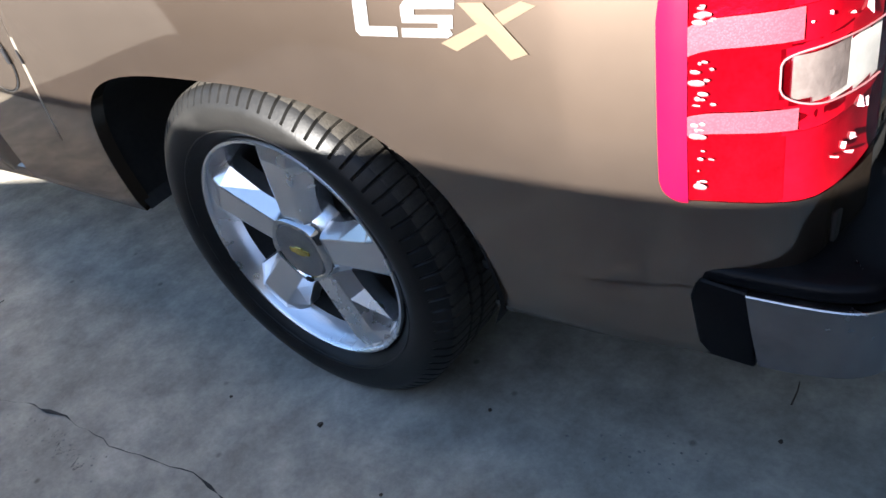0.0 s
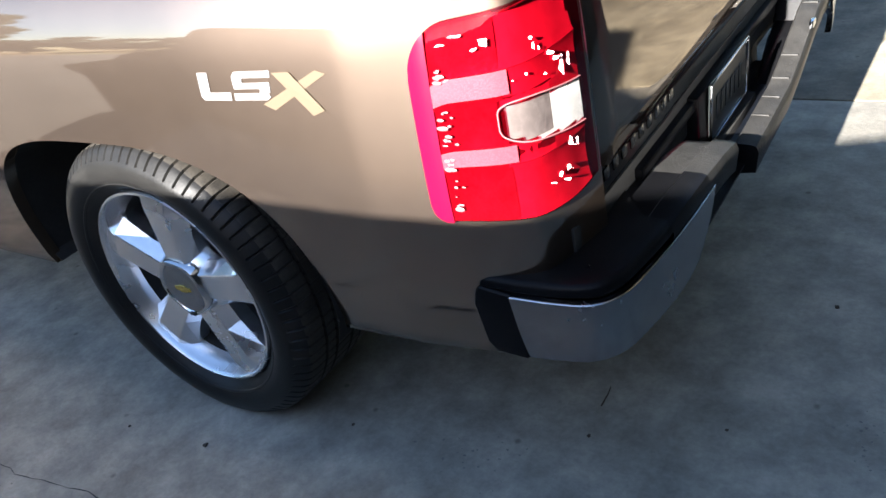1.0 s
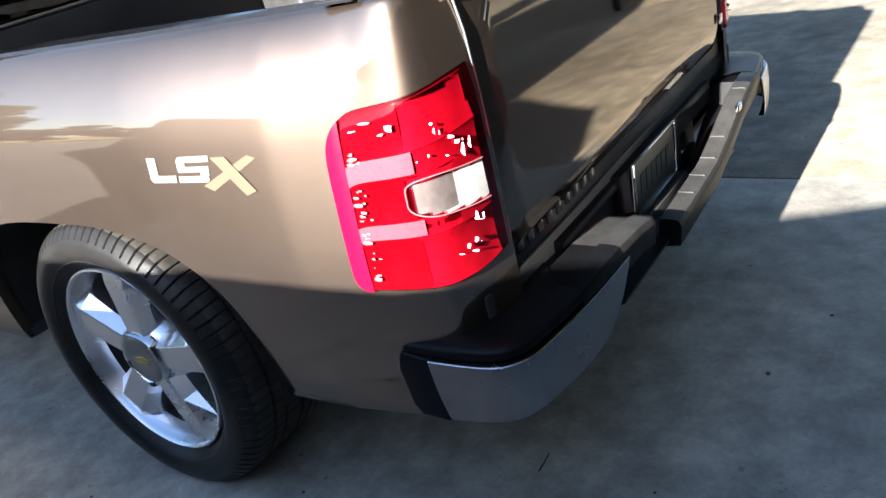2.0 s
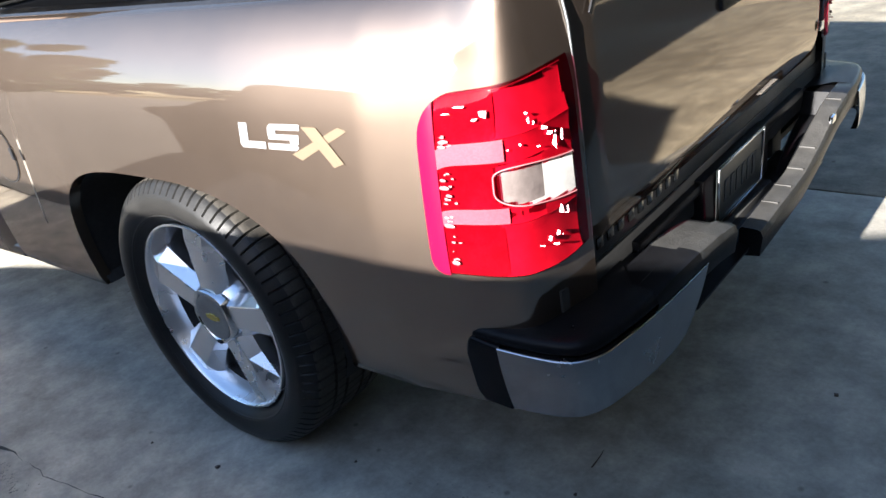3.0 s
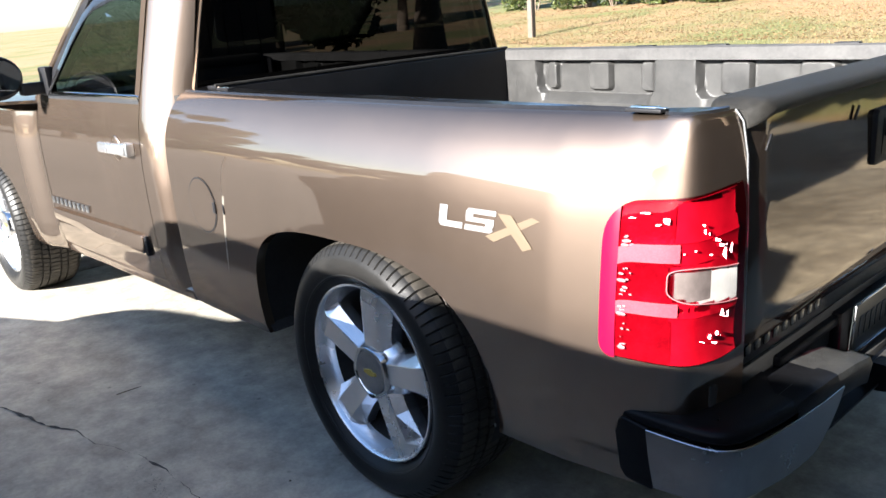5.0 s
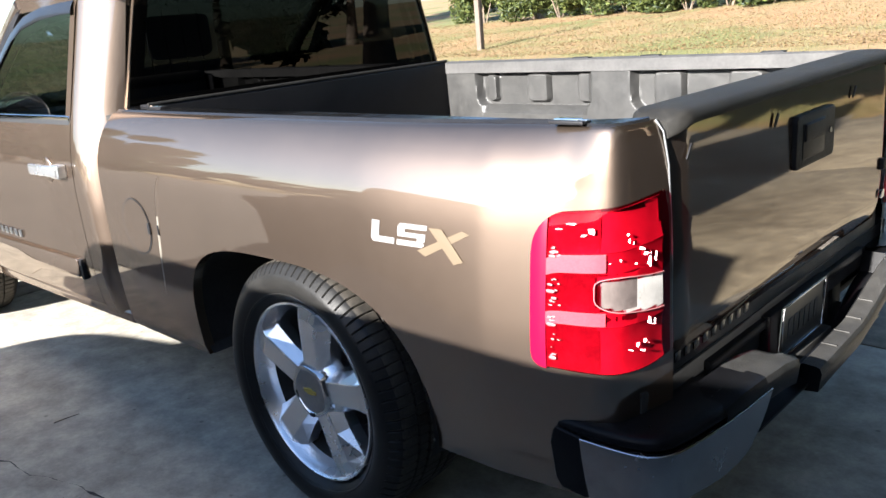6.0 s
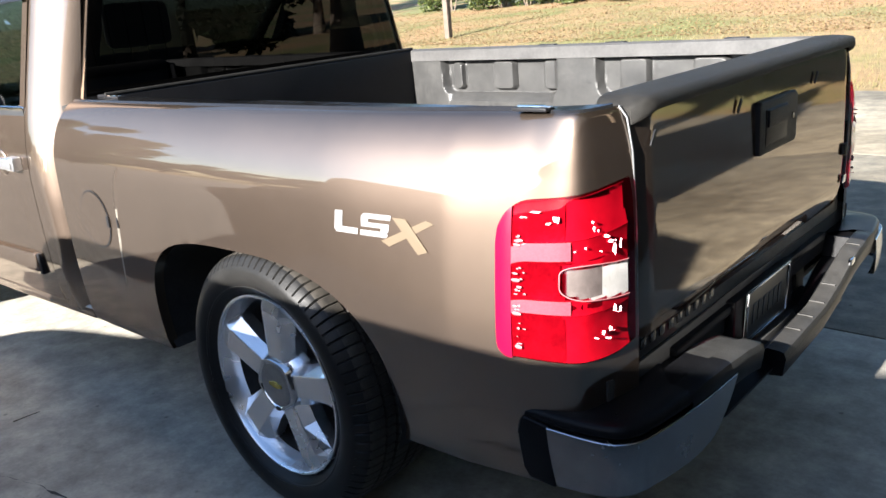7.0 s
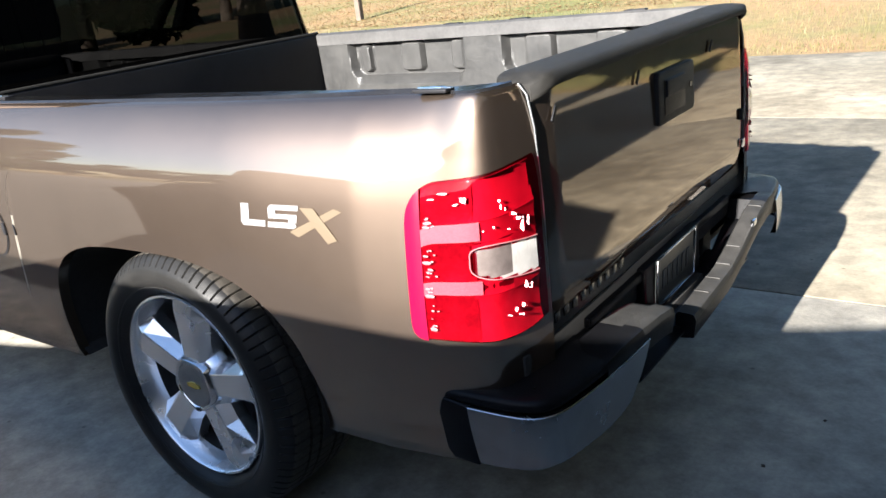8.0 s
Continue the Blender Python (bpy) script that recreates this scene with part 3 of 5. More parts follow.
# filler panel added to stop light leaking between bed and bumper
part("valance", prism([(0.97, 0.50), (1.045, 0.50), (1.05, 0.622), (0.97, 0.64)], "y", 0.16, 1.84, 0.008), UNDER, truck)
# stake pocket lids and tie-downs
for x, y in ((0.885, 0.158), (-0.98, 0.155), (0.62, 1.845), (-0.25, 1.845), (0.1, 1.845)):
    part("stake_pocket", box((x - 0.045, y - 0.017, RAIL + 0.002), (x + 0.045, y + 0.017, RAIL + 0.011), 0.004), BLACK, truck)
for x in (0.888, -1.0):
    bm = box((x - 0.04, 0.150, RAIL + 0.006), (x + 0.025, 0.172, RAIL + 0.014), 0.003)
    add_box(bm, (x + 0.012, 0.155, RAIL + 0.008), (x + 0.045, 0.167, RAIL + 0.0125), 0.002)
    part("tie_down", bm, CHROME, truck, "bright metal tie-down cleat")

# fuel door, its seam and latch cup
i0 = station(-0.915)
def disc_on_side(cx, cz, r_in, r_out, out, n=48):
    bm = bmesh.new()
    rows = []
    for k in range(n):
        t = 2 * math.pi * k / n
        row = []
        for r in (r_in, r_out):
            z = cz + r * math.sin(t)
            i = station(cx + r * math.cos(t))
            p = side_point(i, inset(z), z, out)
            p.x = cx + r * math.cos(t)
            row.append(p)
        rows.append(row)
    add_grid(bm, rows, close_v=True)
    return bm


fuel = part("fuel_door", disc_on_side(-0.930, 0.815, 0.0, 0.101, 0.004), PAINT, truck, "round brown fuel filler door")
part("seam", disc_on_side(-0.930, 0.815, 0.101, 0.1055, 0.0025), BLACK, fuel)
part("bead", disc_on_side(-0.930, 0.815, 0.1055, 0.1066, 0.003), CHROME, fuel)
part("latch_cup", box((-0.845, -0.040, 0.795), (-0.826, -0.030, 0.838), 0.005), BLACK, fuel)

# a long upright crease pressed into the bed side behind the fuel door
CREASE = curve_through([(-0.668, 1.070), (-0.705, 1.02), (-0.738, 0.97), (-0.752, 0.915), (-0.762, 0.862), (-0.776, 0.79), (-0.789, 0.717), (-0.801, 0.64), (-0.812, 0.56)], 49)
# the lower stretch has its glint painted on as a pale strip
for name, g0, g1, mat, wide in (("crease", 6, 20, PAINT, 2.4), ("crease", 20, 47, CREASE_GLINT, 1.25)):
    bm = bmesh.new()
    rows = []
    for k in range(g0, g1 + 1):
        x, z = CREASE[k]
        g = k / 48
        w = wide * (0.0045 + 0.0035 * math.sin(min(1.0, g * 1.05) * math.pi) + 0.0012 * math.sin(23 * g))
        w *= min(1.0, 0.2 + 5 * g, 0.2 + 7 * (0.97 - g))
        y = side_point(station(x), inset(z), z).y
        rows.append([(x - w, y + 0.0005, z), (x - 0.25 * w, y - 0.0012, z), (x + 0.2 * w, y - 0.0017, z), (x + w, y + 0.0005, z)])
    add_grid(bm, rows)
    part(name, bm, mat, truck, "upright crease in the bed side with a pale painted glint")
part("crease_mark", box((-0.772, -0.036, 0.800), (-0.763, -0.0305, 0.838), 0.002), BLACK, truck)

# decal: white strokes and a gold cross, on the side above the wheel
def decal_strokes(polys, mat, name, parent=None):
    bm = bmesh.new()
    for poly in polys:
        vs = []
        for x, z in poly:
            i = station(x)
            f = (x - plan[i][0]) / max(1e-6, plan[min(i + 1, NU - 1)][0] - plan[i][0])
            y = plan[i][1] + (plan[min(i + 1, NU - 1)][1] - plan[i][1]) * f + inset(z) + lean(x, z) - 0.0022
            vs.append(bm.verts.new((x, y, z)))
        bm.faces.new(vs)
    return part(name, bm, mat, parent, smooth=False)


def slant(polys, x0, z0, k=0.16):
    return [[(x + k * (z - z0), z) for x, z in poly] for poly in polys]


Z0 = 0.929
decal = thing("decal", "white and gold vinyl decal on the brown bed side", "decal", (0, 0, 0))
L_POLY = [[(0.370, Z0 + 0.008), (0.370, Z0 + 0.056), (0.397, Z0 + 0.056), (0.397, Z0 + 0.016), (0.451, Z0 + 0.016), (0.451, Z0), (0.378, Z0)]]
S_POLY = [[(0.459, Z0), (0.459, Z0 + 0.014), (0.543, Z0 + 0.014), (0.549, Z0 + 0.006), (0.541, Z0)],
          [(0.461, Z0 + 0.022), (0.459, Z0 + 0.034), (0.549, Z0 + 0.034), (0.549, Z0 + 0.022)],
          [(0.459, Z0 + 0.048), (0.467, Z0 + 0.056), (0.552, Z0 + 0.056), (0.552, Z0 + 0.043), (0.459, Z0 + 0.043)],
          [(0.459, Z0 + 0.034), (0.459, Z0 + 0.043), (0.483, Z0 + 0.043), (0.483, Z0 + 0.034)],
          [(0.524, Z0 + 0.014), (0.524, Z0 + 0.022), (0.549, Z0 + 0.022), (0.549, Z0 + 0.014)]]
decal_strokes(slant(L_POLY + S_POLY, 0, Z0), WHITE_VINYL, "white_stroke", decal)
X_POLY = [[(0.527, Z0 - 0.008), (0.552, Z0 - 0.020), (0.686, Z0 + 0.046), (0.664, Z0 + 0.053)],
          [(0.566, Z0 + 0.052), (0.606, Z0 + 0.052), (0.668, Z0 - 0.020), (0.640, Z0 - 0.030)]]
gold = decal_strokes(X_POLY[:1], GOLD_VINYL, "gold_cross", decal)
g2 = decal_strokes(X_POLY[1:], GOLD_VINYL, "gold_cross", decal)
g2.location.y = -0.0015

# ---- tail lamps ----
def lamp_grid(i0, i1, f0, f1, out, n=14):
    """A patch of the lamp's surface between two stations and two fractions of its height."""
    bm = bmesh.new()
    rows = []
    for k in range(n + 1):
        row = []
        for i in range(i0, i1 + 1):
            low, high = lamp_span(i)
            z = low + (high - low) * (f0 + (f1 - f0) * k / n)
            bulge = out
            row.append(side_point(i, inset(z), z, bulge))
        rows.append(row)
    add_grid(bm, rows)
    return bm


def solid(bm, t):
    geom = bm.faces[:]
    bmesh.ops.recalc_face_normals(bm, faces=geom)
    bmesh.ops.solidify(bm, geom=geom, thickness=t)
    return bm


def rev_span(i):
    """Lower and upper edge of the reversing lens at a station, as fractions of the lamp's height; its front end is a round D."""
    c = (i - I_REV) / 5.5
    shrink = 0.0 if c > 1 else 0.070 * (1 - math.sqrt(max(0.0, 1 - (1 - max(0.0, c)) ** 2)))
    lean = -0.085 * max(0.0, (i - I_REV) / (LAMP_I1 - I_REV)) ** 1.3
    return 0.405 + shrink + lean, 0.615 - shrink * 0.8 + lean


def rounded_lens(i0, i1, out):
    """The lamp's outer shell with edges that roll back to the body, and a window for the reversing lens."""
    bm = bmesh.new()
    gs = [0.0, 0.0, 0.012, *np.linspace(0.03, 0.80, 40), *np.linspace(0.815, 0.985, 12), 1.0, 1.0]
    ks = [-0.012, 0.004] + [0.004 + (out - 0.004) * math.sin(min(1.0, (1 - g) / 0.17, g / 0.03 + 0.5) * math.pi / 2) for g in gs[2:-2]] + [0.003, -0.012]
    rows = []
    for g, k in zip(gs, ks):
        row = []
        for i in range(i0, i1 + 1):
            low, high = lamp_span(i)
            z = low + (high - low) * g
            e = min(1.0, (i - i0) / 3.0)
            row.append(side_point(i, inset(z), z, min(k, 0.004 + (out - 0.004) * math.sin(e * math.pi / 2))))
        rows.append(row)
    vs = add_grid(bm, rows)
    hole = []
    for r in range(len(vs) - 1):
        for j in range(I_REV + 1 - i0, LAMP_I1 - 2 - i0):
            f0, f1 = rev_span(i0 + j + 0.5)
            if f0 + 0.008 < (gs[r] + gs[r + 1]) / 2 < f1 - 0.008:
                hole.append(bm.faces.get((vs[r][j], vs[r][j + 1], vs[r + 1][j + 1], vs[r + 1][j])))
    bmesh.ops.delete(bm, geom=[f for f in hole if f], context="FACES")
    return bm


N_LAMP = LAMP_I1 - LAMP_I0
I_EDGE = LAMP_I0 + int(0.105 * N_LAMP)
I_REFL = LAMP_I0 + int(0.47 * N_LAMP)
I_REV = LAMP_I0 + int(0.46 * N_LAMP)
I_WHITE = I_REV + int(0.5 * (LAMP_I1 - I_REV))


def tail_lamp(mirror):
    def p(name, bm, mat, parent, label="", smooth=True):
        return part(name, mirrored(bm) if mirror else bm, mat, parent, label, smooth)
    lamp = p("tail_lamp", rounded_lens(LAMP_I0, LAMP_I1, 0.010), RED_LENS, truck, "red tail lamp with a clear reversing lens")
    p("housing", lamp_grid(LAMP_I0 + 1, I_REFL + 1, 0.0, 1.0, -0.0085), HOUSING, lamp)
    # the solid rose-red front edge
    bm = bmesh.new()
    rows = []
    for g in (0.0, 0.012, *np.linspace(0.03, 0.97, 22), 0.988, 1.0):
        row = []
        for k in range(13):
            u = LAMP_I0 + (I_EDGE + 0.5 - LAMP_I0) * k / 12
            low, high = lamp_span(u)
            z = low + (high - low) * g
            e = min(1.0, (u - LAMP_I0) / 3.0)
            row.append(side_at(u, inset(z), z, 0.0048 + 0.006 * math.sin(e * math.pi / 2)))
        row.append(side_at(u, inset(z), z, 0.001))
        rows.append(row)
    add_grid(bm, rows)
    p("lens_edge", bm, ROSE_LENS, lamp, "bright rose-red lens edge")
    # white walls that close the lamp all round
    for f0 in (0.012, 0.985):
        bm = bmesh.new()
        rows = []
        for o in (0.004, -0.006, -0.0085):
            row = []
            for i in range(LAMP_I0 + 1, LAMP_I1 - 4):
                low, high = lamp_span(i)
                z = low + (high - low) * f0
                row.append(side_point(i, inset(z), z, o))
            rows.append(row)
        add_grid(bm, rows)
        p("inner_wall", bm, HOUSING, lamp)
    # prismatic reflector bands
    for f0, f1 in ((0.635, 0.745), (0.312, 0.395)):
        p("reflector_band", lamp_grid(I_EDGE, I_REFL + 1, f0, f1, 0.0104), PRISM, lamp, "honeycomb reflector band")
    # stepped reflector cups between the bands
    for f0, f1 in ((0.745, 0.993), (0.395, 0.635), (0.010, 0.312)):
        bm = bmesh.new()
        rows = []
        for k in range(9):
            g = k / 8
            row = []
            for i in range(I_EDGE, I_REFL + 1):
                low, high = lamp_span(i)
                z = low + (high - low) * (f0 + (f1 - f0) * g)
                f = f0 + (f1 - f0) * g
                shell = 0.004 + 0.006 * math.sin(min(1.0, (1 - f) / 0.17, f / 0.03 + 0.5) * math.pi / 2)
                near = max(0.0, 1 - (i - I_EDGE) / 2)
                depth = (min(0.0075, shell - 0.0028) - 0.0045 * math.sin(g * math.pi) ** 0.7) * (1 - near) + min(0.0095, shell - 0.001) * near
                row.append(side_point(i, inset(z), z, depth))
            rows.append(row)
        add_grid(bm, rows)
        p("reflector_cup", bm, HOUSING, lamp)
    # bowls close behind the rear-facing lens end; their pale colour stands for sunlight
    for f0, f1, sag in ((0.012, 0.300, 0.007), (0.302, 0.400, 0.003), (0.585, 0.745, 0.004), (0.747, 0.985, 0.007)):
        bm = bmesh.new()
        rows = []
        for k in range(13):
            row = []
            for e in range(25):
                ua = I_REFL - 0.5 + (LAMP_I1 - 1.0 - I_REFL) * e / 24
                low, high = lamp_span(ua)
                z = low + (high - low) * (f0 + (f1 - f0) * k / 12)
                row.append(side_at(ua, inset(z), z, (0.0075 - 0.0065 * max(0.0, (f0 + (f1 - f0) * k / 12 - 0.80) / 0.185)) - sag * math.sin(math.pi * k / 12) ** 0.6 * (0.9 + 0.1 * math.cos(e * 0.55))))
            rows.append(row)
        add_grid(bm, rows)
        p("bright_cup", bm, HOUSING_LIT, lamp)
    # painted glints: small pale pips along the front of the lens
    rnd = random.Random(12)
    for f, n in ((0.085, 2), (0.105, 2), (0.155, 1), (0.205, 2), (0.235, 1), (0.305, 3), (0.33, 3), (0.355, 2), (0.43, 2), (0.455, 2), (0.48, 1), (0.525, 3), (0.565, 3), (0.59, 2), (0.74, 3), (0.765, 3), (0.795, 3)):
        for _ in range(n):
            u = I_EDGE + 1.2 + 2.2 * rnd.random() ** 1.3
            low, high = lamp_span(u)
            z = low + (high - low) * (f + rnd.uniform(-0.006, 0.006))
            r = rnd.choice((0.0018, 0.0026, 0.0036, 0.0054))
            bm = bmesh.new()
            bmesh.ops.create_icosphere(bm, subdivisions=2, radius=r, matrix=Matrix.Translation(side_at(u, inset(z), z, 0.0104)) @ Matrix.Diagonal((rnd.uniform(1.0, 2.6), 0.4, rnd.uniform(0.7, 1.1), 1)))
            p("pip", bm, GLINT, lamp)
    # painted glints: pale quads just outside the lens, turned between sun and eye
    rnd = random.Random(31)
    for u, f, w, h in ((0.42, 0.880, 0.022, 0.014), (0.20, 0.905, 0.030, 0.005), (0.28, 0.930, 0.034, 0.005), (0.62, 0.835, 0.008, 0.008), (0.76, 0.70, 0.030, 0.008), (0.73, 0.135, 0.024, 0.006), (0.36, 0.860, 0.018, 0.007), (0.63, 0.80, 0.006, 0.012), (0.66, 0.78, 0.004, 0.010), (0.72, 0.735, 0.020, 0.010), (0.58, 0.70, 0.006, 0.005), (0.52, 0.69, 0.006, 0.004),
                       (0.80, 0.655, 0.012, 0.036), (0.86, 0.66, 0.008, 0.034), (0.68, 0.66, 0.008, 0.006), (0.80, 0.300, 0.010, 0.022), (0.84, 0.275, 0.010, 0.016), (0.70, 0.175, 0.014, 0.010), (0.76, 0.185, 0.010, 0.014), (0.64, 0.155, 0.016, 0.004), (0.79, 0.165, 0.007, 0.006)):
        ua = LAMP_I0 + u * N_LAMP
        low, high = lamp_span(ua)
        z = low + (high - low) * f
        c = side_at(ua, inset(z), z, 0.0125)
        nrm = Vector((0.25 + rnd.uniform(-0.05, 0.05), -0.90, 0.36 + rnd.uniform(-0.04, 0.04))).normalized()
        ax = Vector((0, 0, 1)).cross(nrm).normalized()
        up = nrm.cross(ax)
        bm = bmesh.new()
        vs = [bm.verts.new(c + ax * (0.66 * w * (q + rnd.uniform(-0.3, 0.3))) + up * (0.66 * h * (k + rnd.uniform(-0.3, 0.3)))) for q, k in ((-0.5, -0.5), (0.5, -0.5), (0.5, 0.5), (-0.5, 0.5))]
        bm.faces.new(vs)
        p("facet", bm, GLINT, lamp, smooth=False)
    # reversing lamp
    bm = bmesh.new()
    rows = []
    us = [I_REV + (LAMP_I1 - 2 - I_REV) * (e / 26) ** 1.25 for e in range(27)]
    for k in range(13):
        g = k / 12
        row = []
        for u in us:
            low, high = lamp_span(u)
            f0, f1 = rev_span(u)
            z = low + (high - low) * (f0 + (f1 - f0) * g)
            edge = min(1.0, 5 * g, 5 * (1 - g), (u - I_REV + 0.3) / 2.0)
            row.append(side_at(u, inset(z), z, 0.0115 + 0.006 * math.sin(edge * math.pi / 2)))
        rows.append(row)
    add_grid(bm, rows)
    rev = p("reversing_lens", bm, CLEAR_LENS, lamp, "clear reversing lamp lens")
    # dim front and sunlit rear of the lamp, painted grey and white
    p("reversing_cup", lamp_grid(I_REV, I_WHITE + 1, 0.325, 0.620, 0.005, 6), CUP_GREY, rev)
    p("reflector", lamp_grid(I_WHITE, LAMP_I1 - 2, 0.300, 0.620, 0.009, 6), HOUSING_LIT, rev)
    # pale moulded rim round the clear lens
    loop = []
    for which, seq in ((0, us[::-1]), (1, us)):
        for u in seq:
            low, high = lamp_span(u)
            z = low + (high - low) * rev_span(u)[which]
            loop.append(side_at(u, inset(z), z, 0.0125))
    p("rim", tube(loop, 0.0014, 6), LAMP_RIM, rev, "pale moulded rim")
    return lamp


tail_lamp(False)
tail_lamp(True)

# ---- tailgate ----
TG0, TG1 = 0.2725, 1.7275
tailgate = thing("tailgate", "", "")
tailgate.parent = truck


def tailgate_skin():
    """Outer skin, with a shallow pressed field."""
    bm = bmesh.new()
    rows = []
    for z in np.unique(np.r_[np.linspace(0.615, 1.197, 46), np.linspace(0.70, 0.76, 12), np.linspace(1.02, 1.08, 12)]):
        row = []
        for y in np.unique(np.r_[np.linspace(TG0, TG1, 70), np.linspace(TG0, TG0 + 0.1, 14), np.linspace(TG1 - 0.1, TG1, 14)]):
            dy = min(y - TG0, TG1 - y)
            x = 1.0625 + 0.008 * math.sin((z - 0.6) / 0.56 * math.pi)
            x -= 0.017 * max(0, 1 - dy / 0.075) ** 2 + 2.4 * max(0.0, 0.742 - z) ** 2
            qy, qz = (y - MID) / 0.665, (z - 0.885) / 0.185
            inside = 1 - min(1.0, max(0.0, ((abs(qy) ** 8 + abs(qz) ** 5) ** (1 / 6.0) - 0.93) / 0.10))
            x -= 0.0002 * inside * inside * (3 - 2 * inside)
            row.append((x, y, z))
        rows.append(row)
    add_grid(bm, rows)
    return bm


part("skin", tailgate_skin(), PAINT, tailgate, "brown metallic tailgate skin")
part("inner_panel", box((0.965, TG0 + 0.004, 0.62), (1.05, TG1 - 0.004, 1.17), 0.01), LINER, tailgate)
CAP_SECT = curve_through([(0.945, 1.168), (0.944, 1.20), (0.948, 1.222), (0.962, 1.232), (1.02, 1.235), (1.062, 1.232), (1.077, 1.228), (1.0845, 1.220), (1.086, 1.209), (1.083, 1.199), (1.066, 1.194)], 30)
bm = bmesh.new()
rows = []
for y in np.r_[TG0, TG0 + 0.004, TG0 + 0.012, TG0 + 0.03, TG0 + 0.06, np.linspace(TG0 + 0.1, TG1 - 0.1, 12), TG1 - 0.06, TG1 - 0.03, TG1 - 0.012, TG1 - 0.004, TG1]:
    e = min(y - TG0, TG1 - y)
    g = 1.0 - max(0.0, 1 - e / 0.05) ** 2 * 0.5
    sink = 0.022 * max(0.0, 1 - e / 0.07) ** 1.5
    rows.append([(1.02 + (x - 1.02) * g, y, 1.19 + (z - 1.19) * g - sink * (1 if x > 1.06 else 0.2) * (z < 1.215)) for x, z in CAP_SECT])
vs = add_grid(bm, rows)
bm.faces.new(vs[0])
bm.faces.new(vs[-1])
part("top_cap", bm, CAP, tailgate, "dark grey plastic top cap with rounded lip")
for y in (0.335, 0.79, 1.36):
    m = Matrix.Translation((1.071, y, 1.135)) @ Euler((radians(-35), 0, 0)).to_matrix().to_4x4()
    part("clip", box((-0.003, -0.005, -0.019), (0.001, 0.005, 0.019), 0.001, 2, m), BLACK, tailgate)
# latch handle: flush bezel, darker block for the pocket's shade, and pull lever
hb = prism([(0.905, 0.984), (0.917, 0.978), (1.172, 0.978), (1.185, 0.990), (1.185, 1.112), (1.172, 1.124), (0.917, 1.124), (0.905, 1.112)], "x", 1.056, 1.079, 0.007, 3)
handle = part("handle_bezel", hb, BLACK, tailgate, "black plastic latch bezel")
part("pocket", box((1.070, 0.945, 1.000), (1.0805, 1.105, 1.102), 0.010, 3), COVER, handle)
part("pull_lever", box((1.074, 0.955, 1.050), (1.086, 1.095, 1.098), 0.008, 3), BLACK, handle)
part("lock", tube([(1.076, 1.148, 1.055), (1.0815, 1.148, 1.055)], 0.009, 14), DARK_CHROME, handle)
# raised badge letters as plain blocks
for k in range(9):
    y = 0.300 + k * 0.0455
    bm = box((1.036, y, 0.645), (1.0535, y + 0.026, 0.670), 0.002, 2)
    part("badge_block", bm, DARK_CHROME, tailgate)
part("emblem", box((1.07, 1.665, 0.735), (1.078, 1.70, 0.765), 0.004), CHROME, tailgate)
part("stop_pad", box((1.068, 1.655, 0.835), (1.082, 1.685, 0.875), 0.006), BLACK, tailgate)

# ---- rear bumper ----
bumper = thing("rear_bumper", "", "")
bumper.parent = truck
# plan of the bumper's outer face, from the side round to the middle
BPLAN = curve_through([(0.972, 0.040), (1.04, 0.046), (1.10, 0.057), (1.135, 0.078), (1.158, 0.115), (1.170, 0.17), (1.182, 0.27), (1.190, 0.40), (1.193, 0.53)], 60)
btan = np.gradient(BPLAN, axis=0)
btan /= np.linalg.norm(btan, axis=1)[:, None]
bin_ = np.column_stack([-btan[:, 1], btan[:, 0]])


def chrome_end(reach=1.0):
    """The chrome corner; reach is the share of the plan that it covers."""
    bm = bmesh.new()
    rows = []
    n = len(BPLAN)
    for g, d in ((0, 0.02), (0, 0.006), (0.02, 0.0), *((q, -0.004 * math.sin(q * math.pi)) for q in np.linspace(0.08, 0.94, 12)), (0.985, 0.0), (1.0, 0.002), (1.0, 0.022)):
        row = []
        for i in range(int(n * reach)):
            f = i / (n - 1)
            low = 0.382 + (0.015 + 0.05 * max(0, f - 0.5) ** 1.2)
            low += 0.013 * math.exp(-((f - 0.36) / 0.2) ** 2)
            high = 0.538 - 0.008 * f
            z = low + (high - low) * g
            x, y = BPLAN[i] + bin_[i] * d
            if i > n * 0.55:          # the inner end is cut at a slant
                y += 0.14 * (g - 1.06) * ((i / n - 0.55) / 0.45) ** 1.5
            if i < n * 0.12:
                x -= 0.022 * (g - 0.5) * (1 - i / (n * 0.12))
            row.append((x, y, z))
        rows.append(row)
    add_grid(bm, rows)
    return bm


def pad_top():
    """The black top cover, with a rolled outer edge."""
    bm = bmesh.new()
    path = curve_through([(0.868, 0.070), (0.878, 0.050), (0.93, 0.044), (1.04, 0.051), (1.098, 0.064), (1.132, 0.082), (1.155, 0.118), (1.168, 0.17), (1.180, 0.25), (1.186, 0.31)], 60)
    t = np.gradient(path, axis=0)
    t /= np.linalg.norm(t, axis=1)[:, None]
    nn = np.column_stack([-t[:, 1], t[:, 0]])
    rows = []
    for i in range(len(path)):
        row = []
        for d, z in ((0.030, 0.536), (0.012, 0.538), (0.007, 0.545), (0.008, 0.555), (0.013, 0.563), (0.021, 0.567), (0.045, 0.569), (0.07, 0.570)):
            x, y = path[i] + nn[i] * d
            row.append((x, y, z))
        row.append((min(row[-1][0], 1.03), max(row[-1][1], 0.16) if i < 48 else row[-1][1] + 0.10 * (i - 47) / 12, 0.573))
        rows.append(row)
    add_grid(bm, rows)
    return bm


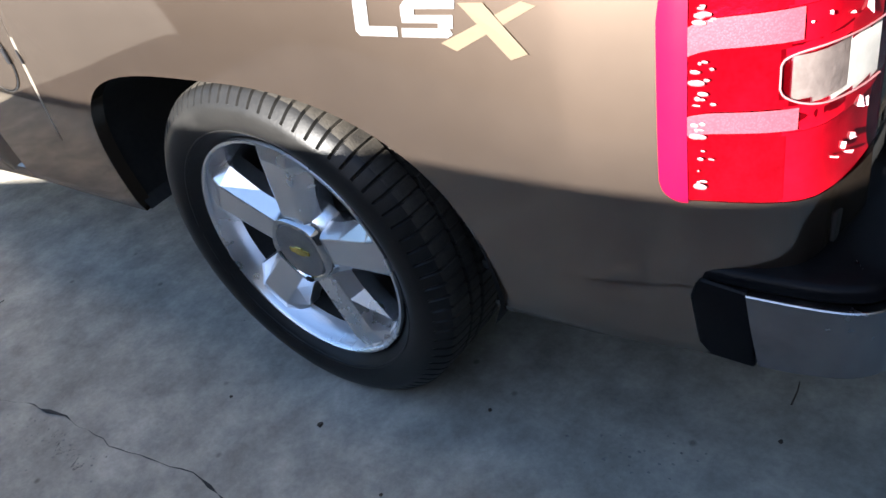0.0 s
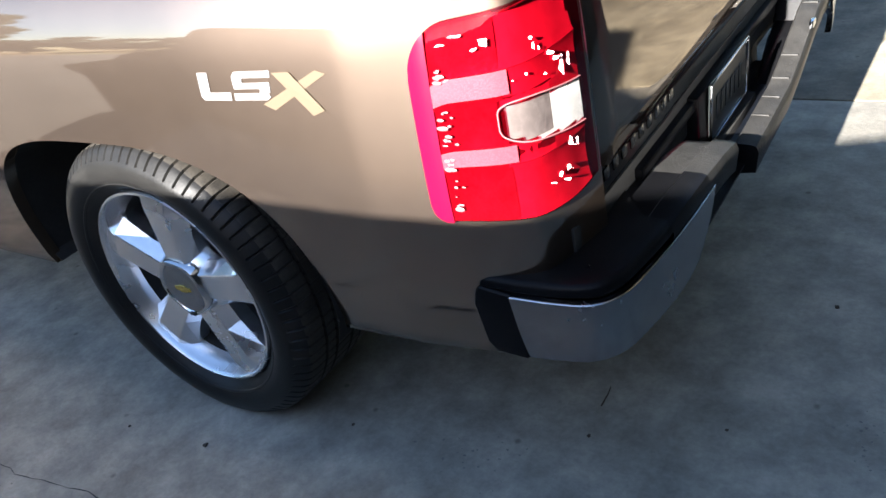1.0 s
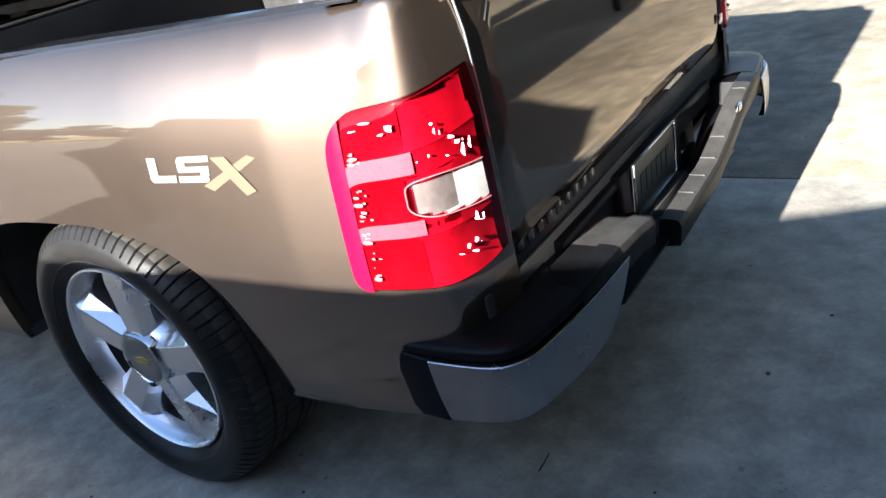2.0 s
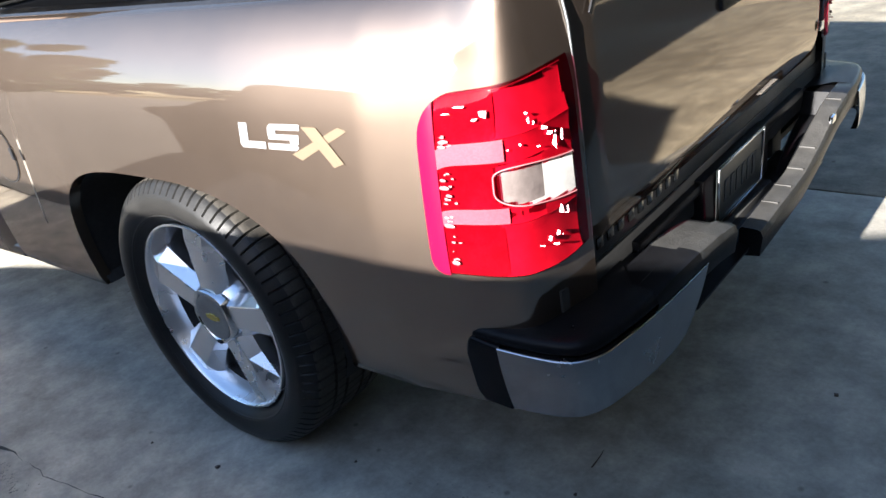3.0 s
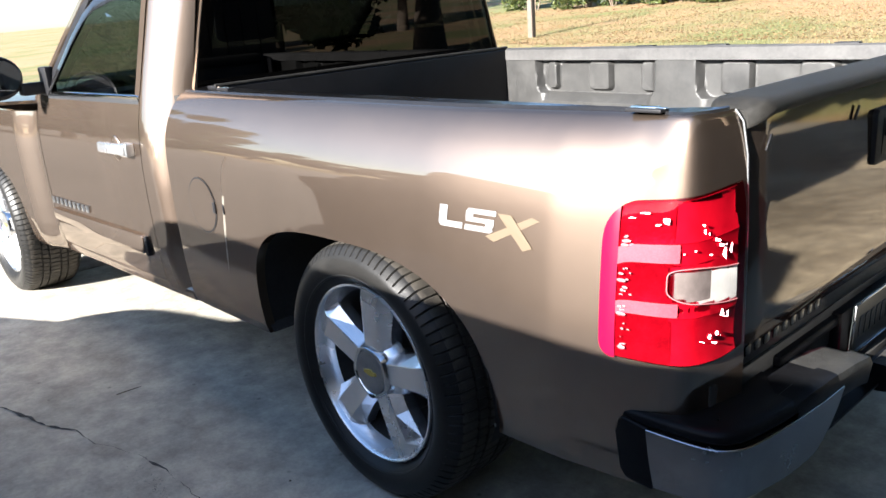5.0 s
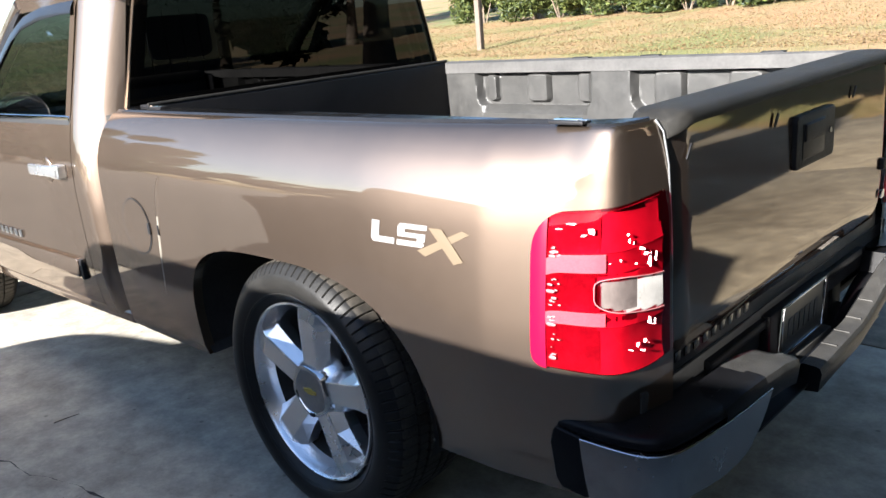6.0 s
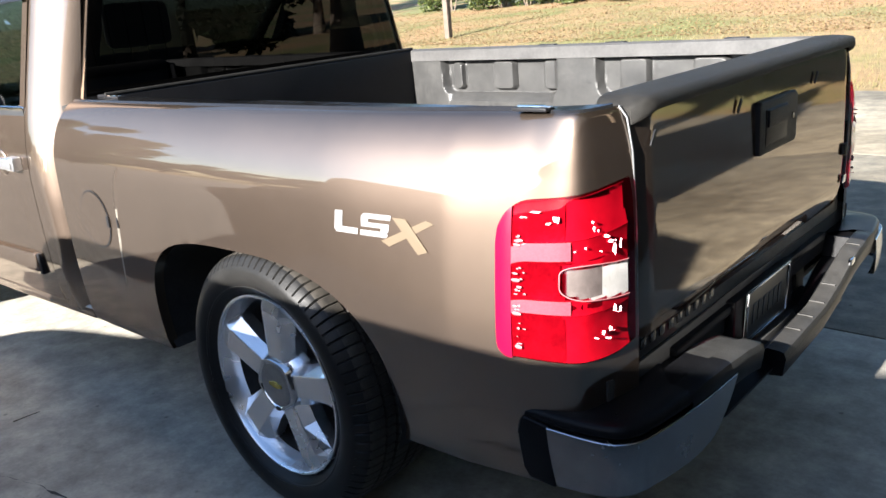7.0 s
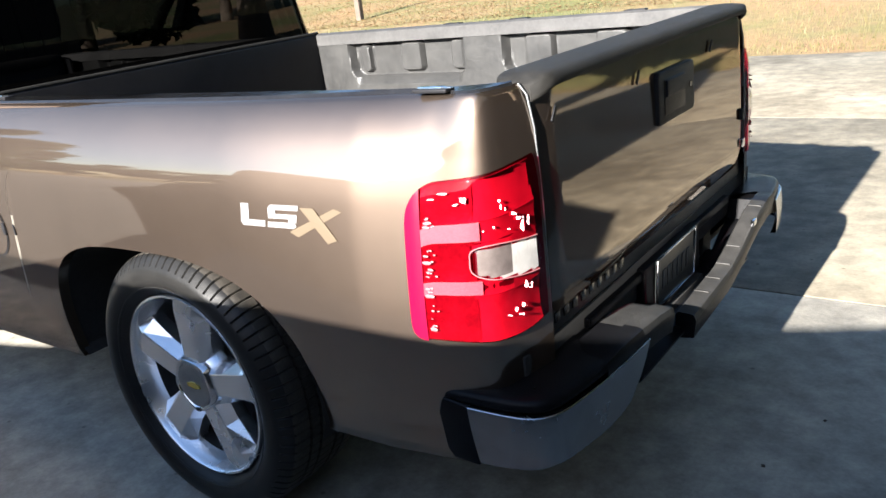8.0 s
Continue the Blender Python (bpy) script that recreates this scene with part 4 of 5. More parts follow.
for s in (0, 1):
    f = mirrored if s else (lambda b: b)
    part("chrome_end", f(chrome_end(0.62 if s else 1.0)), BUMPER_CHROME, bumper, "dusty chrome bumper end")
    part("top_cover", f(pad_top()), COVER, bumper, "black plastic bumper top cover")
    # black end filler before the chrome
    bm = prism([(0.880, 0.53), (0.872, 0.50), (0.884, 0.41), (0.902, 0.386), (0.975, 0.384), (0.975, 0.535), (0.89, 0.545)], "y", 0.046, 0.16, 0.012, 3)
    part("end_filler", f(bm), COVER, bumper)
    # worn step that dips from the top cover to the plate
    end = 1.15 if s else 0.69
    STEP_Y = (0.30, 0.38, 0.50, 0.58, 0.70, 0.82, 1.15) if s else (0.30, 0.38, 0.50, 0.60, 0.66, 0.69)
    STEP_Z = (0.566, 0.571, 0.560, 0.540, 0.500, 0.470, 0.452) if s else (0.566, 0.573, 0.570, 0.562, 0.552, 0.545)
    bm = bmesh.new()
    rows = []
    for k in range(31):
        y = 0.30 + (end - 0.30) * k / 30
        top = float(np.interp(y, STEP_Y, STEP_Z))
        x = float(np.interp(y, (0.30, 0.40, 0.55, 0.94), (1.184, 1.190, 1.194, 1.194)))
        inner = float(np.interp(y, (0.30, 0.60, 0.82), (1.04, 1.065, 1.085)))
        deep = (0.075 if y > 0.40 else 0.012) if s else 0.006
        rows.append([(x - 0.010, y, top - 0.075), (x - 0.002, y, top - 0.020), (x - 0.008, y, top - 0.004), (x - 0.02, y, top), (x - 0.056, y, top + 0.001), (x - 0.062, y, top - 0.006), (x - 0.066, y, top - deep), (inner, y, top - deep), (inner - 0.008, y, top - deep - 0.014)])
    vs = add_grid(bm, rows)
    bm.faces.new(vs[-1])
    for q in bm.faces:
        c = q.calc_center_median()
        edge = float(np.interp(c.y, (0.30, 0.40, 0.55, 0.94), (1.184, 1.190, 1.194, 1.194)))
        worn = 0.40 < c.y < 1.15 if s else 0.50 < c.y < 0.68
        q.material_index = 0 if worn and c.x > edge - (0.060 if s else 0.12) and c.z > float(np.interp(c.y, STEP_Y, STEP_Z)) - 0.013 else 1
    part("step", f(bm), [STEP, COVER], bumper, "black bumper step with a worn grey top")
    for y in (0.46, 0.70, 0.80, 0.90, 1.00) if s else ():
        top = float(np.interp(y, STEP_Y, STEP_Z))
        part("tread_rib", f(box((1.136, y, top - 0.004), (1.180, y + 0.006, top + 0.003), 0.0015)), STEP, bumper)
part("centre_tray", box((1.00, 0.45, 0.565), (1.066, 1.55, 0.592), 0.006), COVER, bumper)
part("centre_beam", prism([(1.02, 0.37), (1.13, 0.37), (1.155, 0.385), (1.160, 0.40), (1.10, 0.42), (1.02, 0.42)], "y", 0.54, 1.46, 0.008), COVER, bumper)
part("plate_recess", box((1.03, 0.78, 0.45), (1.075, 1.22, 0.60), 0.006), COVER, bumper)
pm = Matrix.Translation((1.083, 0.985, 0.535)) @ Euler((0, radians(3), 0)).to_matrix().to_4x4()
plate = part("number_plate", box((-0.003, -0.152, -0.074), (0.003, 0.152, 0.074), 0.002, 1, pm), PLATE, bumper, "number plate with plain bars")
for lo, hi in (((0.001, -0.158, 0.074), (0.008, 0.158, 0.081)), ((0.001, -0.158, -0.081), (0.008, 0.158, -0.074)), ((0.001, -0.158, -0.081), (0.008, -0.151, 0.081)), ((0.001, 0.151, -0.081), (0.008, 0.158, 0.081))):
    part("plate_frame", box(lo, hi, 0.003, 2, pm), CHROME, plate)
for k in range(6):
    part("bar", box((0.003, -0.11 + k * 0.038, -0.03), (0.005, -0.085 + k * 0.038, 0.03), 0, 1, pm), DARK_BAR, plate)
part("badge", box((1.185, 1.395, 0.535), (1.196, 1.435, 0.557), 0.004), CHROME, bumper)
part("hitch_bar", box((0.75, 0.80, 0.34), (1.10, 1.20, 0.44), 0.02), UNDER, bumper)

# ---- bed liner ----
liner = thing("bed_liner", "", "")
liner.parent = truck
BX0, BX1 = -1.10, 0.955
part("floor_panel", box((BX0, 0.19, 0.74), (BX1, 1.81, 0.78), 0.008), LINER, liner)
for k in range(11):
    y = 0.30 + k * 0.14
    part("floor_rib", box((BX0 + 0.05, y - 0.03, 0.775), (BX1 - 0.03, y + 0.03, 0.792), 0.008, 2), LINER, liner)
bm = prism([(-1.155, 0.76), (-1.155, RAIL + 0.012), (-1.10, RAIL + 0.014), (-1.085, RAIL + 0.004), (-1.085, 0.76)], "y", 0.165, 1.835, 0.006, 3)
part("front_panel", bm, BLACK, liner, "black front panel of the liner")
part("front_lip", tube([(-1.094, 0.17, RAIL + 0.012), (-1.094, 1.0, RAIL + 0.014), (-1.094, 1.832, RAIL + 0.012)], 0.008, 8), CAP, liner)
def rounded_in(x, z, x0, x1, z0, z1, r, soft):
    """1 inside a rounded rectangle, falling to 0 over soft outside it."""
    qx, qz = abs(x - (x0 + x1) / 2) - (x1 - x0) / 2 + r, abs(z - (z0 + z1) / 2) - (z1 - z0) / 2 + r
    d = math.hypot(max(qx, 0), max(qz, 0)) + min(max(qx, qz), 0) - r
    t = min(1.0, max(0.0, 1 - d / soft))
    return t * t * (3 - 2 * t)


BAYS = ((-0.868, -0.205), (0.030, 0.680))
RIBS = ((-0.815, -0.765), (-0.56, -0.445), (-0.265, -0.19), (0.125, 0.250), (0.455, 0.585))


def liner_side():
    """Moulded side wall: flat pads, deep bays with round lower corners, and upright ribs in the bays."""
    bm = bmesh.new()
    zs = np.unique(np.r_[np.linspace(0.765, 1.0, 8), np.linspace(1.0, RAIL - 0.008, 64)])
    rows = []
    for z in zs:
        row = []
        for x in np.linspace(BX0, BX1, 300):
            bay = 0.0
            for x0, x1 in BAYS:
                lean = 0.10 * (1.19 - z)
                bay = max(bay, rounded_in(x, z, x0 + lean * 0.6, x1 - lean * 0.1, 1.008, 1.30, 0.04, 0.022))
            rib = 0.0
            for x0, x1 in RIBS:
                rib = max(rib, rounded_in(x, z, x0, x1, 1.030, 1.150, 0.016, 0.012))
            hem = 1.0 if z > RAIL - 0.026 else 0.0
            y = 1.815 + 0.045 * bay * (1 - 0.7 * hem) - 0.030 * rib * bay + 0.0012 * noise.noise((x * 14, z * 14, 0.0))
            row.append((x, y, z))
        rows.append(row)
    add_grid(bm, rows)
    return bm


for s in (0, 1):
    bm = liner_side()
    part("side_panel", bm if s else mirrored(bm), LINER, liner, "grey-black moulded liner side with ribbed bays")

# ---- wheels ----
def lathe(profile, n, swap=None):
    """Spins (radius, y) pairs round the y axis."""
    bm = bmesh.new()
    rows = []
    for k in range(n):
        t = 2 * math.pi * k / n
        rows.append([((swap(r, y, k) if swap else r) * math.cos(t), y, (swap(r, y, k) if swap else r) * math.sin(t)) for r, y in profile])
    add_grid(bm, rows, close_v=True)
    return bm


AXLE_Z = 0.398
RIM = 0.288
TYRE = 0.417


def tyre_profile():
    side = curve_through([(RIM - 0.012, 0.030), (RIM + 0.004, 0.012), (RIM + 0.028, -0.012), (RIM + 0.055, -0.024), (RIM + 0.085, -0.021), (TYRE - 0.026, -0.009), (TYRE - 0.012, 0.004), (TYRE - 0.006, 0.013)], 26)
    return [(float(a), float(b)) for a, b in side]


def wheel(side_out=True):
    w = thing("wheel", "five-spoke polished alloy wheel with a wide road tyre", "wheel")
    prof = tyre_profile()
    inner = [(r, 0.285 - y) for r, y in prof[::-1]]
    tread = [(TYRE - 0.003, 0.020), (TYRE - 0.001, 0.035), (TYRE, 0.050), (TYRE, 0.066), (TYRE - 0.009, 0.068), (TYRE - 0.009, 0.074), (TYRE, 0.076), (TYRE + 0.001, 0.105), (TYRE - 0.009, 0.107), (TYRE - 0.009, 0.114), (TYRE + 0.001, 0.116),
             (TYRE + 0.001, 0.169), (TYRE - 0.009, 0.171), (TYRE - 0.009, 0.178), (TYRE + 0.001, 0.180), (TYRE, 0.209), (TYRE - 0.009, 0.211), (TYRE - 0.009, 0.217), (TYRE, 0.219), (TYRE - 0.001, 0.240), (TYRE - 0.003, 0.265)]

    def notch(r, y, k):
        # lateral cuts: one narrow gap in each pitch, staggered from rib to rib
        if r < TYRE - 0.030 or r > TYRE + 0.005:
            return r
        if y < 0.030:       # shoulder blocks: a deep gap runs down on to the sidewall
            return r - (0.007 if k % 8 == 0 else 0.0)
        if r < TYRE - 0.012:
            return r
        rib = 0 if y < 0.067 else 1 if y < 0.106 else 2 if y < 0.18 else 3
        return r - (0.0045 if (k + 3 * rib) % 8 == 0 and not (0.135 < y < 0.150) else 0.0)
    full = prof + tread + inner
    n = 8 * 84
    bm = lathe(full, n, notch)
    for f in bm.faces:
        c = f.calc_center_median()
        f.material_index = 1 if math.hypot(c.x, c.z) > TYRE - 0.0055 and c.y > 0.012 else 0
    for v in bm.verts:      # flat where it bears on the ground
        if v.co.z < -AXLE_Z + 0.001:
            v.co.z = -AXLE_Z + 0.001
    part("tyre", bm, [RUBBER, TREAD], w, "black road tyre with dusty tread")
    # raised ring on the sidewall
    part("sidewall_ring", lathe([(RIM + 0.026, -0.008), (RIM + 0.028, -0.0135), (RIM + 0.032, -0.0165), (RIM + 0.036, -0.015)], 96), RUBBER, w)
    rim = [(RIM - 0.004, 0.032), (RIM + 0.002, 0.020), (RIM + 0.003, 0.006), (RIM, 0.001), (RIM - 0.005, 0.0), (RIM - 0.009, 0.004), (RIM - 0.011, 0.012), (RIM - 0.018, 0.026), (RIM - 0.026, 0.046), (RIM - 0.030, 0.060)]
    part("rim", lathe(rim, 96), ALLOY, w, "polished rim lip")
    # barrel behind the spokes is near black, unlike the polished lip
    part("barrel", lathe([(RIM - 0.030, 0.060), (RIM - 0.036, 0.10), (RIM - 0.042, 0.17), (RIM - 0.03, 0.24)], 72), UNDER, w, "black inner barrel")
    part("brake_disc", lathe([(0.03, 0.105), (0.09, 0.105), (0.095, 0.118), (0.165, 0.118), (0.168, 0.122), (0.168, 0.145)], 60), ROTOR, w, "dull steel brake disc")
    part("back_disc", lathe([(0.03, 0.15), (0.10, 0.15), (0.23, 0.16), (RIM - 0.04, 0.18)], 48), UNDER, w)
    # spokes: flat polished faces with broad bevelled flanks
    for k in range(5):
        t = radians(83 + 72 * k)
        bm = bmesh.new()
        rows = []
        for r, hw, y in ((0.050, 0.031, 0.020), (0.150, 0.034, 0.0145), (0.238, 0.037, 0.010), (RIM - 0.008, 0.041, 0.018)):
            flare = 0.0 if r < 0.2 else (r - 0.2) * 0.42
            row = []
            for f, e, dy in ((-1, 0.026 + flare, 0.075), (-1, 0.024 + flare, 0.036), (-1, 0.0022, 0.0014), (-0.97, 0, 0.0), (0.97, 0, 0.0), (1, 0.0022, 0.0014), (1, 0.024 + flare, 0.036), (1, 0.026 + flare, 0.075)):
                q = f * hw + (e if f > 0 else -e)
                row.append((r * math.cos(t) - q * math.sin(t), y + dy, r * math.sin(t) + q * math.cos(t)))
            rows.append(row)
        add_grid(bm, rows)
        part("spoke", bm, ALLOY, w, smooth=False)
    # hub: bright star collar, recessed cap and nut covers
    part("hub", lathe([(0.122, 0.080), (0.112, 0.052), (0.100, 0.038), (0.090, 0.028), (0.070, 0.018)], 60), ALLOY, w)
    part("cap_ring", lathe([(0.092, 0.034), (0.087, 0.016), (0.082, 0.009), (0.074, 0.008), (0.068, 0.014)], 60, lambda q, y, k: q * (1 + 0.04 * math.cos(5 * (2 * math.pi * k / 60 - radians(83 + 36))))), CHROME, w, "scalloped chrome ring")
    part("centre_cap", lathe([(0.071, 0.018), (0.069, 0.010), (0.064, 0.0085), (0.045, 0.0100), (0.040, 0.0115), (0.001, 0.0115)], 60), ALLOY_DULL, w, "round alloy centre cap")
    part("pry_slot", box((-0.010, 0.004, -0.084), (0.010, 0.012, -0.073), 0.002, 1), BLACK, w)
    part("emblem", prism([(-0.030, -0.006), (-0.012, -0.006), (-0.012, -0.011), (0.012, -0.011), (0.012, -0.006), (0.030, -0.006), (0.030, 0.006), (0.012, 0.006), (0.012, 0.011), (-0.012, 0.011), (-0.012, 0.006), (-0.030, 0.006)], "y", 0.0085, 0.0135, 0.001, 1), GOLD, w, "small gold emblem")
    return w


rear_left = wheel()
rear_left.location = (0.0, -0.018, AXLE_Z)
FRONT_X = -3.38
for m in (pose(FRONT_X, -0.188, AXLE_Z, 0, 0, 0), pose(0, 2 * MID + 0.018, AXLE_Z, 0, 0, 180), pose(FRONT_X, 2 * MID - 0.03, AXLE_Z, 0, 0, 180)):
    w = copy_thing(rear_left, m)
    w.parent = truck
    w["label"] = ""
    del w["label"], w["category"]
rear_left.parent = truck
del rear_left["label"], rear_left["category"]

# wheel houses, axle and underbody
def arch_profile():
    out = [(0.545, -0.06)]
    for k in range(31):
        t = math.pi * k / 30
        dx, dz = 0.3 * math.cos(t), 0.3 * math.sin(t) + 1e-4
        q = arch_edge(ARCH[0] + dx, ARCH[1] + dz)
        out.append((dx / q * 1.008, dz / q * 1.008))
    return out + [(-0.555, -0.03)]


def wheel_house(cx, mirror):
    bm = bmesh.new()
    vs = add_grid(bm, [[(cx + dx, y, 0.40 + dz) for y in (0.008, 0.20, 0.42)] for dx, dz in arch_profile()])
    bm.faces.new([q[-1] for q in vs])
    return mirrored(bm) if mirror else bm


for cx in (ARCH[0], FRONT_X):
    for s in (False, True):
        part("wheel_house", wheel_house(cx, s), UNDER, truck, "black wheel house")
part("rear_axle", tube([(0, 0.28, AXLE_Z), (0, 0.9, AXLE_Z), (0, 1.0, AXLE_Z), (0, 1.1, AXLE_Z), (0, 1.72, AXLE_Z)], [0.05, 0.05, 0.13, 0.05, 0.05], 12), UNDER, truck)
for y in (0.50, 1.42):
    part("frame_rail", box((-4.1, y, 0.40), (1.02, y + 0.08, 0.54), 0.01), UNDER, truck)
part("floor_pan", box((-2.6, 0.16, 0.42), (-1.22, 1.84, 0.50), 0.02), UNDER, truck)
# unseen trays added under the bed to deepen the shade on the ground
part("belly_tray", box((0.42, 0.10, 0.385), (0.98, 1.90, 0.41), 0.008), UNDER, truck)
part("belly_tray", box((-1.18, 0.10, 0.385), (-0.62, 1.90, 0.41), 0.008), UNDER, truck)
part("spare_carrier", lathe([(0.05, 0.0), (0.30, 0.0), (0.36, 0.03), (0.36, 0.16), (0.30, 0.19), (0.05, 0.19)], 32), UNDER, truck)
bpy.data.objects["spare_carrier"].matrix_basis = pose(0.66, MID, 0.40, 90, 0, 0)

# ---- cab ----
CX0, CX1 = -2.62, -1.215      # windscreen foot and rear wall
CAB_Z = [0.34, 0.37, 0.42, 0.50, 0.60, 0.72, 0.84, 0.92, 0.98, 1.03, 1.08, 1.12, 1.15, 1.17, 1.19]
CAB_D = [0.060, 0.035, 0.020, 0.009, 0.004, 0.001, 0.0, 0.001, 0.004, 0.009, 0.0165, 0.0245, 0.0315, 0.0365, 0.0420]
CAB_Y = -0.040
ROOF = 1.76


def cab_inset(z):
    if z <= 1.19:
        return float(np.interp(z, CAB_Z, CAB_D))
    return 0.042 + (z - 1.19) * 0.27


def cab_plan(x, z=0.5):
    """Shift of the side in y: the rear corner is rounded, the fender bulges."""
    r = 0.12 + 0.07 * min(1.0, max(0.0, (z - 0.85) / 0.35))
    if x > CX1 - r:
        g = (x - (CX1 - r)) / r
        return r * (1 - math.sqrt(max(0.0, 1 - g * g)))
    return 0.0


def cab_skin(x0, x1, z0, z1, nx, nz, keep=None, zs=None):
    bm = bmesh.new()
    xs = np.linspace(x0, x1, nx)
    if x1 > CX1 - 0.1:
        xs = np.unique(np.r_[np.linspace(x0, CX1 - 0.19, max(2, nx // 2)), CX1 - 0.19 + 0.19 * np.sin(np.linspace(0, math.pi / 2, 26))])
    zs = np.linspace(z0, z1, nz) if zs is None else zs
    rows = [[(x, CAB_Y + cab_inset(z) + cab_plan(x, z), z) for x in xs] for z in zs]
    add_grid(bm, rows)
    if keep:
        bmesh.ops.delete(bm, geom=[f for f in bm.faces if not keep(f.calc_center_median())], context="FACES")
    return bm


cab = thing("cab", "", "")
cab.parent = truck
DOOR0, DOOR1 = -2.56, -1.415
zlow = np.unique(np.r_[CAB_Z, np.linspace(0.36, 1.19, 34)])
for s in (0, 1):
    f = mirrored if s else (lambda b: b)
    # rear corner and pillar behind the door, up to the roof
    bm = cab_skin(DOOR1 + 0.004, CX1, 0.375, 1.66, 10, 40)
    part("rear_quarter", f(bm), PAINT, cab)
    part("rocker", f(box((-2.58, -0.004, 0.350), (CX1, 0.10, 0.405), 0.02, 3)), PAINT, cab)
    # door
    bm = cab_skin(DOOR0, DOOR1, 0.40, 1.19, 30, 40, zs=zlow[zlow > 0.395])
    door = part("door", solid(f(bm), 0.012), PAINT, cab, "brown metallic door")
    # window frame posts
    bm = bmesh.new()
    def side_y(x, z):
        return CAB_Y + cab_inset(z)
    add_grid(bm, [[(x + (z - 1.19) * lean, side_y(x, z) - 0.002, z) for x in (x0, x1)] for z in np.linspace(1.19, 1.64, 8) for lean, x0, x1 in ((-0.02, DOOR1 - 0.042, DOOR1),)])
    part("window_frame", solid(f(bm), 0.02), PAINT, door)
    bm = bmesh.new()
    add_grid(bm, [[(x + (z - 1.19) * 1.05, side_y(x, z) - 0.002, z) for x in (-2.50, -2.43)] for z in np.linspace(1.19, 1.64, 8)])
    part("window_frame", solid(f(bm), 0.02), BLACK, door)
    bm = bmesh.new()
    add_grid(bm, [[(x, side_y(x, z) - 0.002, z) for x in np.linspace(-2.03, DOOR1, 8)] for z in (1.625, 1.665)])
    part("window_frame", solid(f(bm), 0.02), PAINT, door)
    bm = bmesh.new()
    add_grid(bm, [[(x0 + (DOOR1 - 0.038 - x0) * g, side_y(0, z) + 0.006, z) for g in np.linspace(0, 1, 8)] for z, x0 in ((1.185, -2.44), (1.30, -2.33), (1.42, -2.20), (1.55, -2.06), (1.64, -1.97))])
    part("window_pane", f(bm), GLASS, door, "clear side window")
    # belt strip, smoked visor
    bm = box((-2.42, CAB_Y + 0.036, 1.158), (DOOR1 - 0.004, CAB_Y + 0.062, 1.204), 0.008, 3)
    part("belt_strip", f(bm), CHROME, door, "bright belt strip")
    bm = bmesh.new()
    rows = []
    for x, z, w in ((-2.40, 1.22, 0.05), (-2.30, 1.33, 0.06), (-2.18, 1.45, 0.065), (-2.05, 1.555, 0.065), (-1.92, 1.61, 0.06), (-1.75, 1.635, 0.055), (-1.55, 1.642, 0.05), (-1.44, 1.642, 0.05)):
        nx_, nz_ = (0.72, -0.69) if x < -2.0 else (0.25, -0.97)
        rows.append([(x, side_y(0, z) - 0.004, z), (x + nx_ * w * 0.5, side_y(0, z + nz_ * w * 0.5) - 0.016, z + nz_ * w * 0.5), (x + nx_ * w, side_y(0, z + nz_ * w) - 0.020, z + nz_ * w)])
    add_grid(bm, rows)
    part("rain_visor", solid(f(bm), 0.003), GLOSSY, door, "smoked black rain visor")
    # handle
    hb = bmesh.new()
    add_box(hb, (-1.74, CAB_Y - 0.040, 0.962), (-1.475, CAB_Y - 0.016, 1.008), 0.011, 4)
    add_box(hb, (-1.74, CAB_Y - 0.024, 0.968), (-1.70, CAB_Y + 0.005, 1.002), 0.005, 2)
    add_box(hb, (-1.54, CAB_Y - 0.034, 0.956), (-1.465, CAB_Y + 0.006, 1.012), 0.010, 3)
    add_box(hb, (-1.508, CAB_Y - 0.0395, 0.975), (-1.498, CAB_Y - 0.030, 0.995), 0.002, 2)
    hd = part("door_handle", f(hb), ALLOY, door, "chrome pull handle")
    cup = bmesh.new()
    bmesh.ops.create_uvsphere(cup, u_segments=20, v_segments=10, radius=0.045, matrix=Matrix.Translation((-1.64, CAB_Y + 0.004, 0.978)) @ Matrix.Diagonal((1.1, 0.2, 1.25, 1)))
    part("handle_cup", f(cup), PAINT, hd)
    # body-side moulding and badge blocks
    bm = prism([(-2.555, 0.570), (-2.54, 0.606), (-1.53, 0.606), (-1.515, 0.60), (-1.515, 0.53), (-1.53, 0.522), (-2.54, 0.545)], "y", CAB_Y - 0.014, CAB_Y + 0.012, 0.006, 3)
    part("side_moulding", f(bm), PAINT, door, "body-coloured side moulding")
    part("moulding_end", f(box((-1.516, CAB_Y - 0.008, 0.515), (-1.492, CAB_Y + 0.012, 0.604), 0.003)), BLACK, door)
    for k in range(9):
        x = -2.55 + k * 0.054
        part("badge_block", f(box((x, CAB_Y - 0.006, 0.632), (x + 0.034, CAB_Y + 0.003, 0.668), 0.003)), CHROME, door)
    # mirror
    mb = bmesh.new()
    bmesh.ops.create_uvsphere(mb, u_segments=28, v_segments=16, radius=1.0, matrix=Matrix.Translation((-2.46, CAB_Y - 0.165, 1.285)) @ Euler((0, 0, radians(12))).to_matrix().to_4x4() @ Matrix.Diagonal((0.075, 0.125, 0.105, 1)))
    for v in mb.verts:
        if v.co.x > -2.44:
            v.co.x = -2.44 + (v.co.x + 2.44) * 0.15
    mir = part("door_mirror", f(mb), BLACK, door, "black door mirror housing")
    gl = bmesh.new()
    bmesh.ops.create_circle(gl, cap_ends=True, segments=28, radius=1.0, matrix=Matrix.Translation((-2.426, CAB_Y - 0.165, 1.285)) @ Euler((0, radians(90), radians(6))).to_matrix().to_4x4() @ Matrix.Diagonal((0.085, 0.105, 1, 1)))
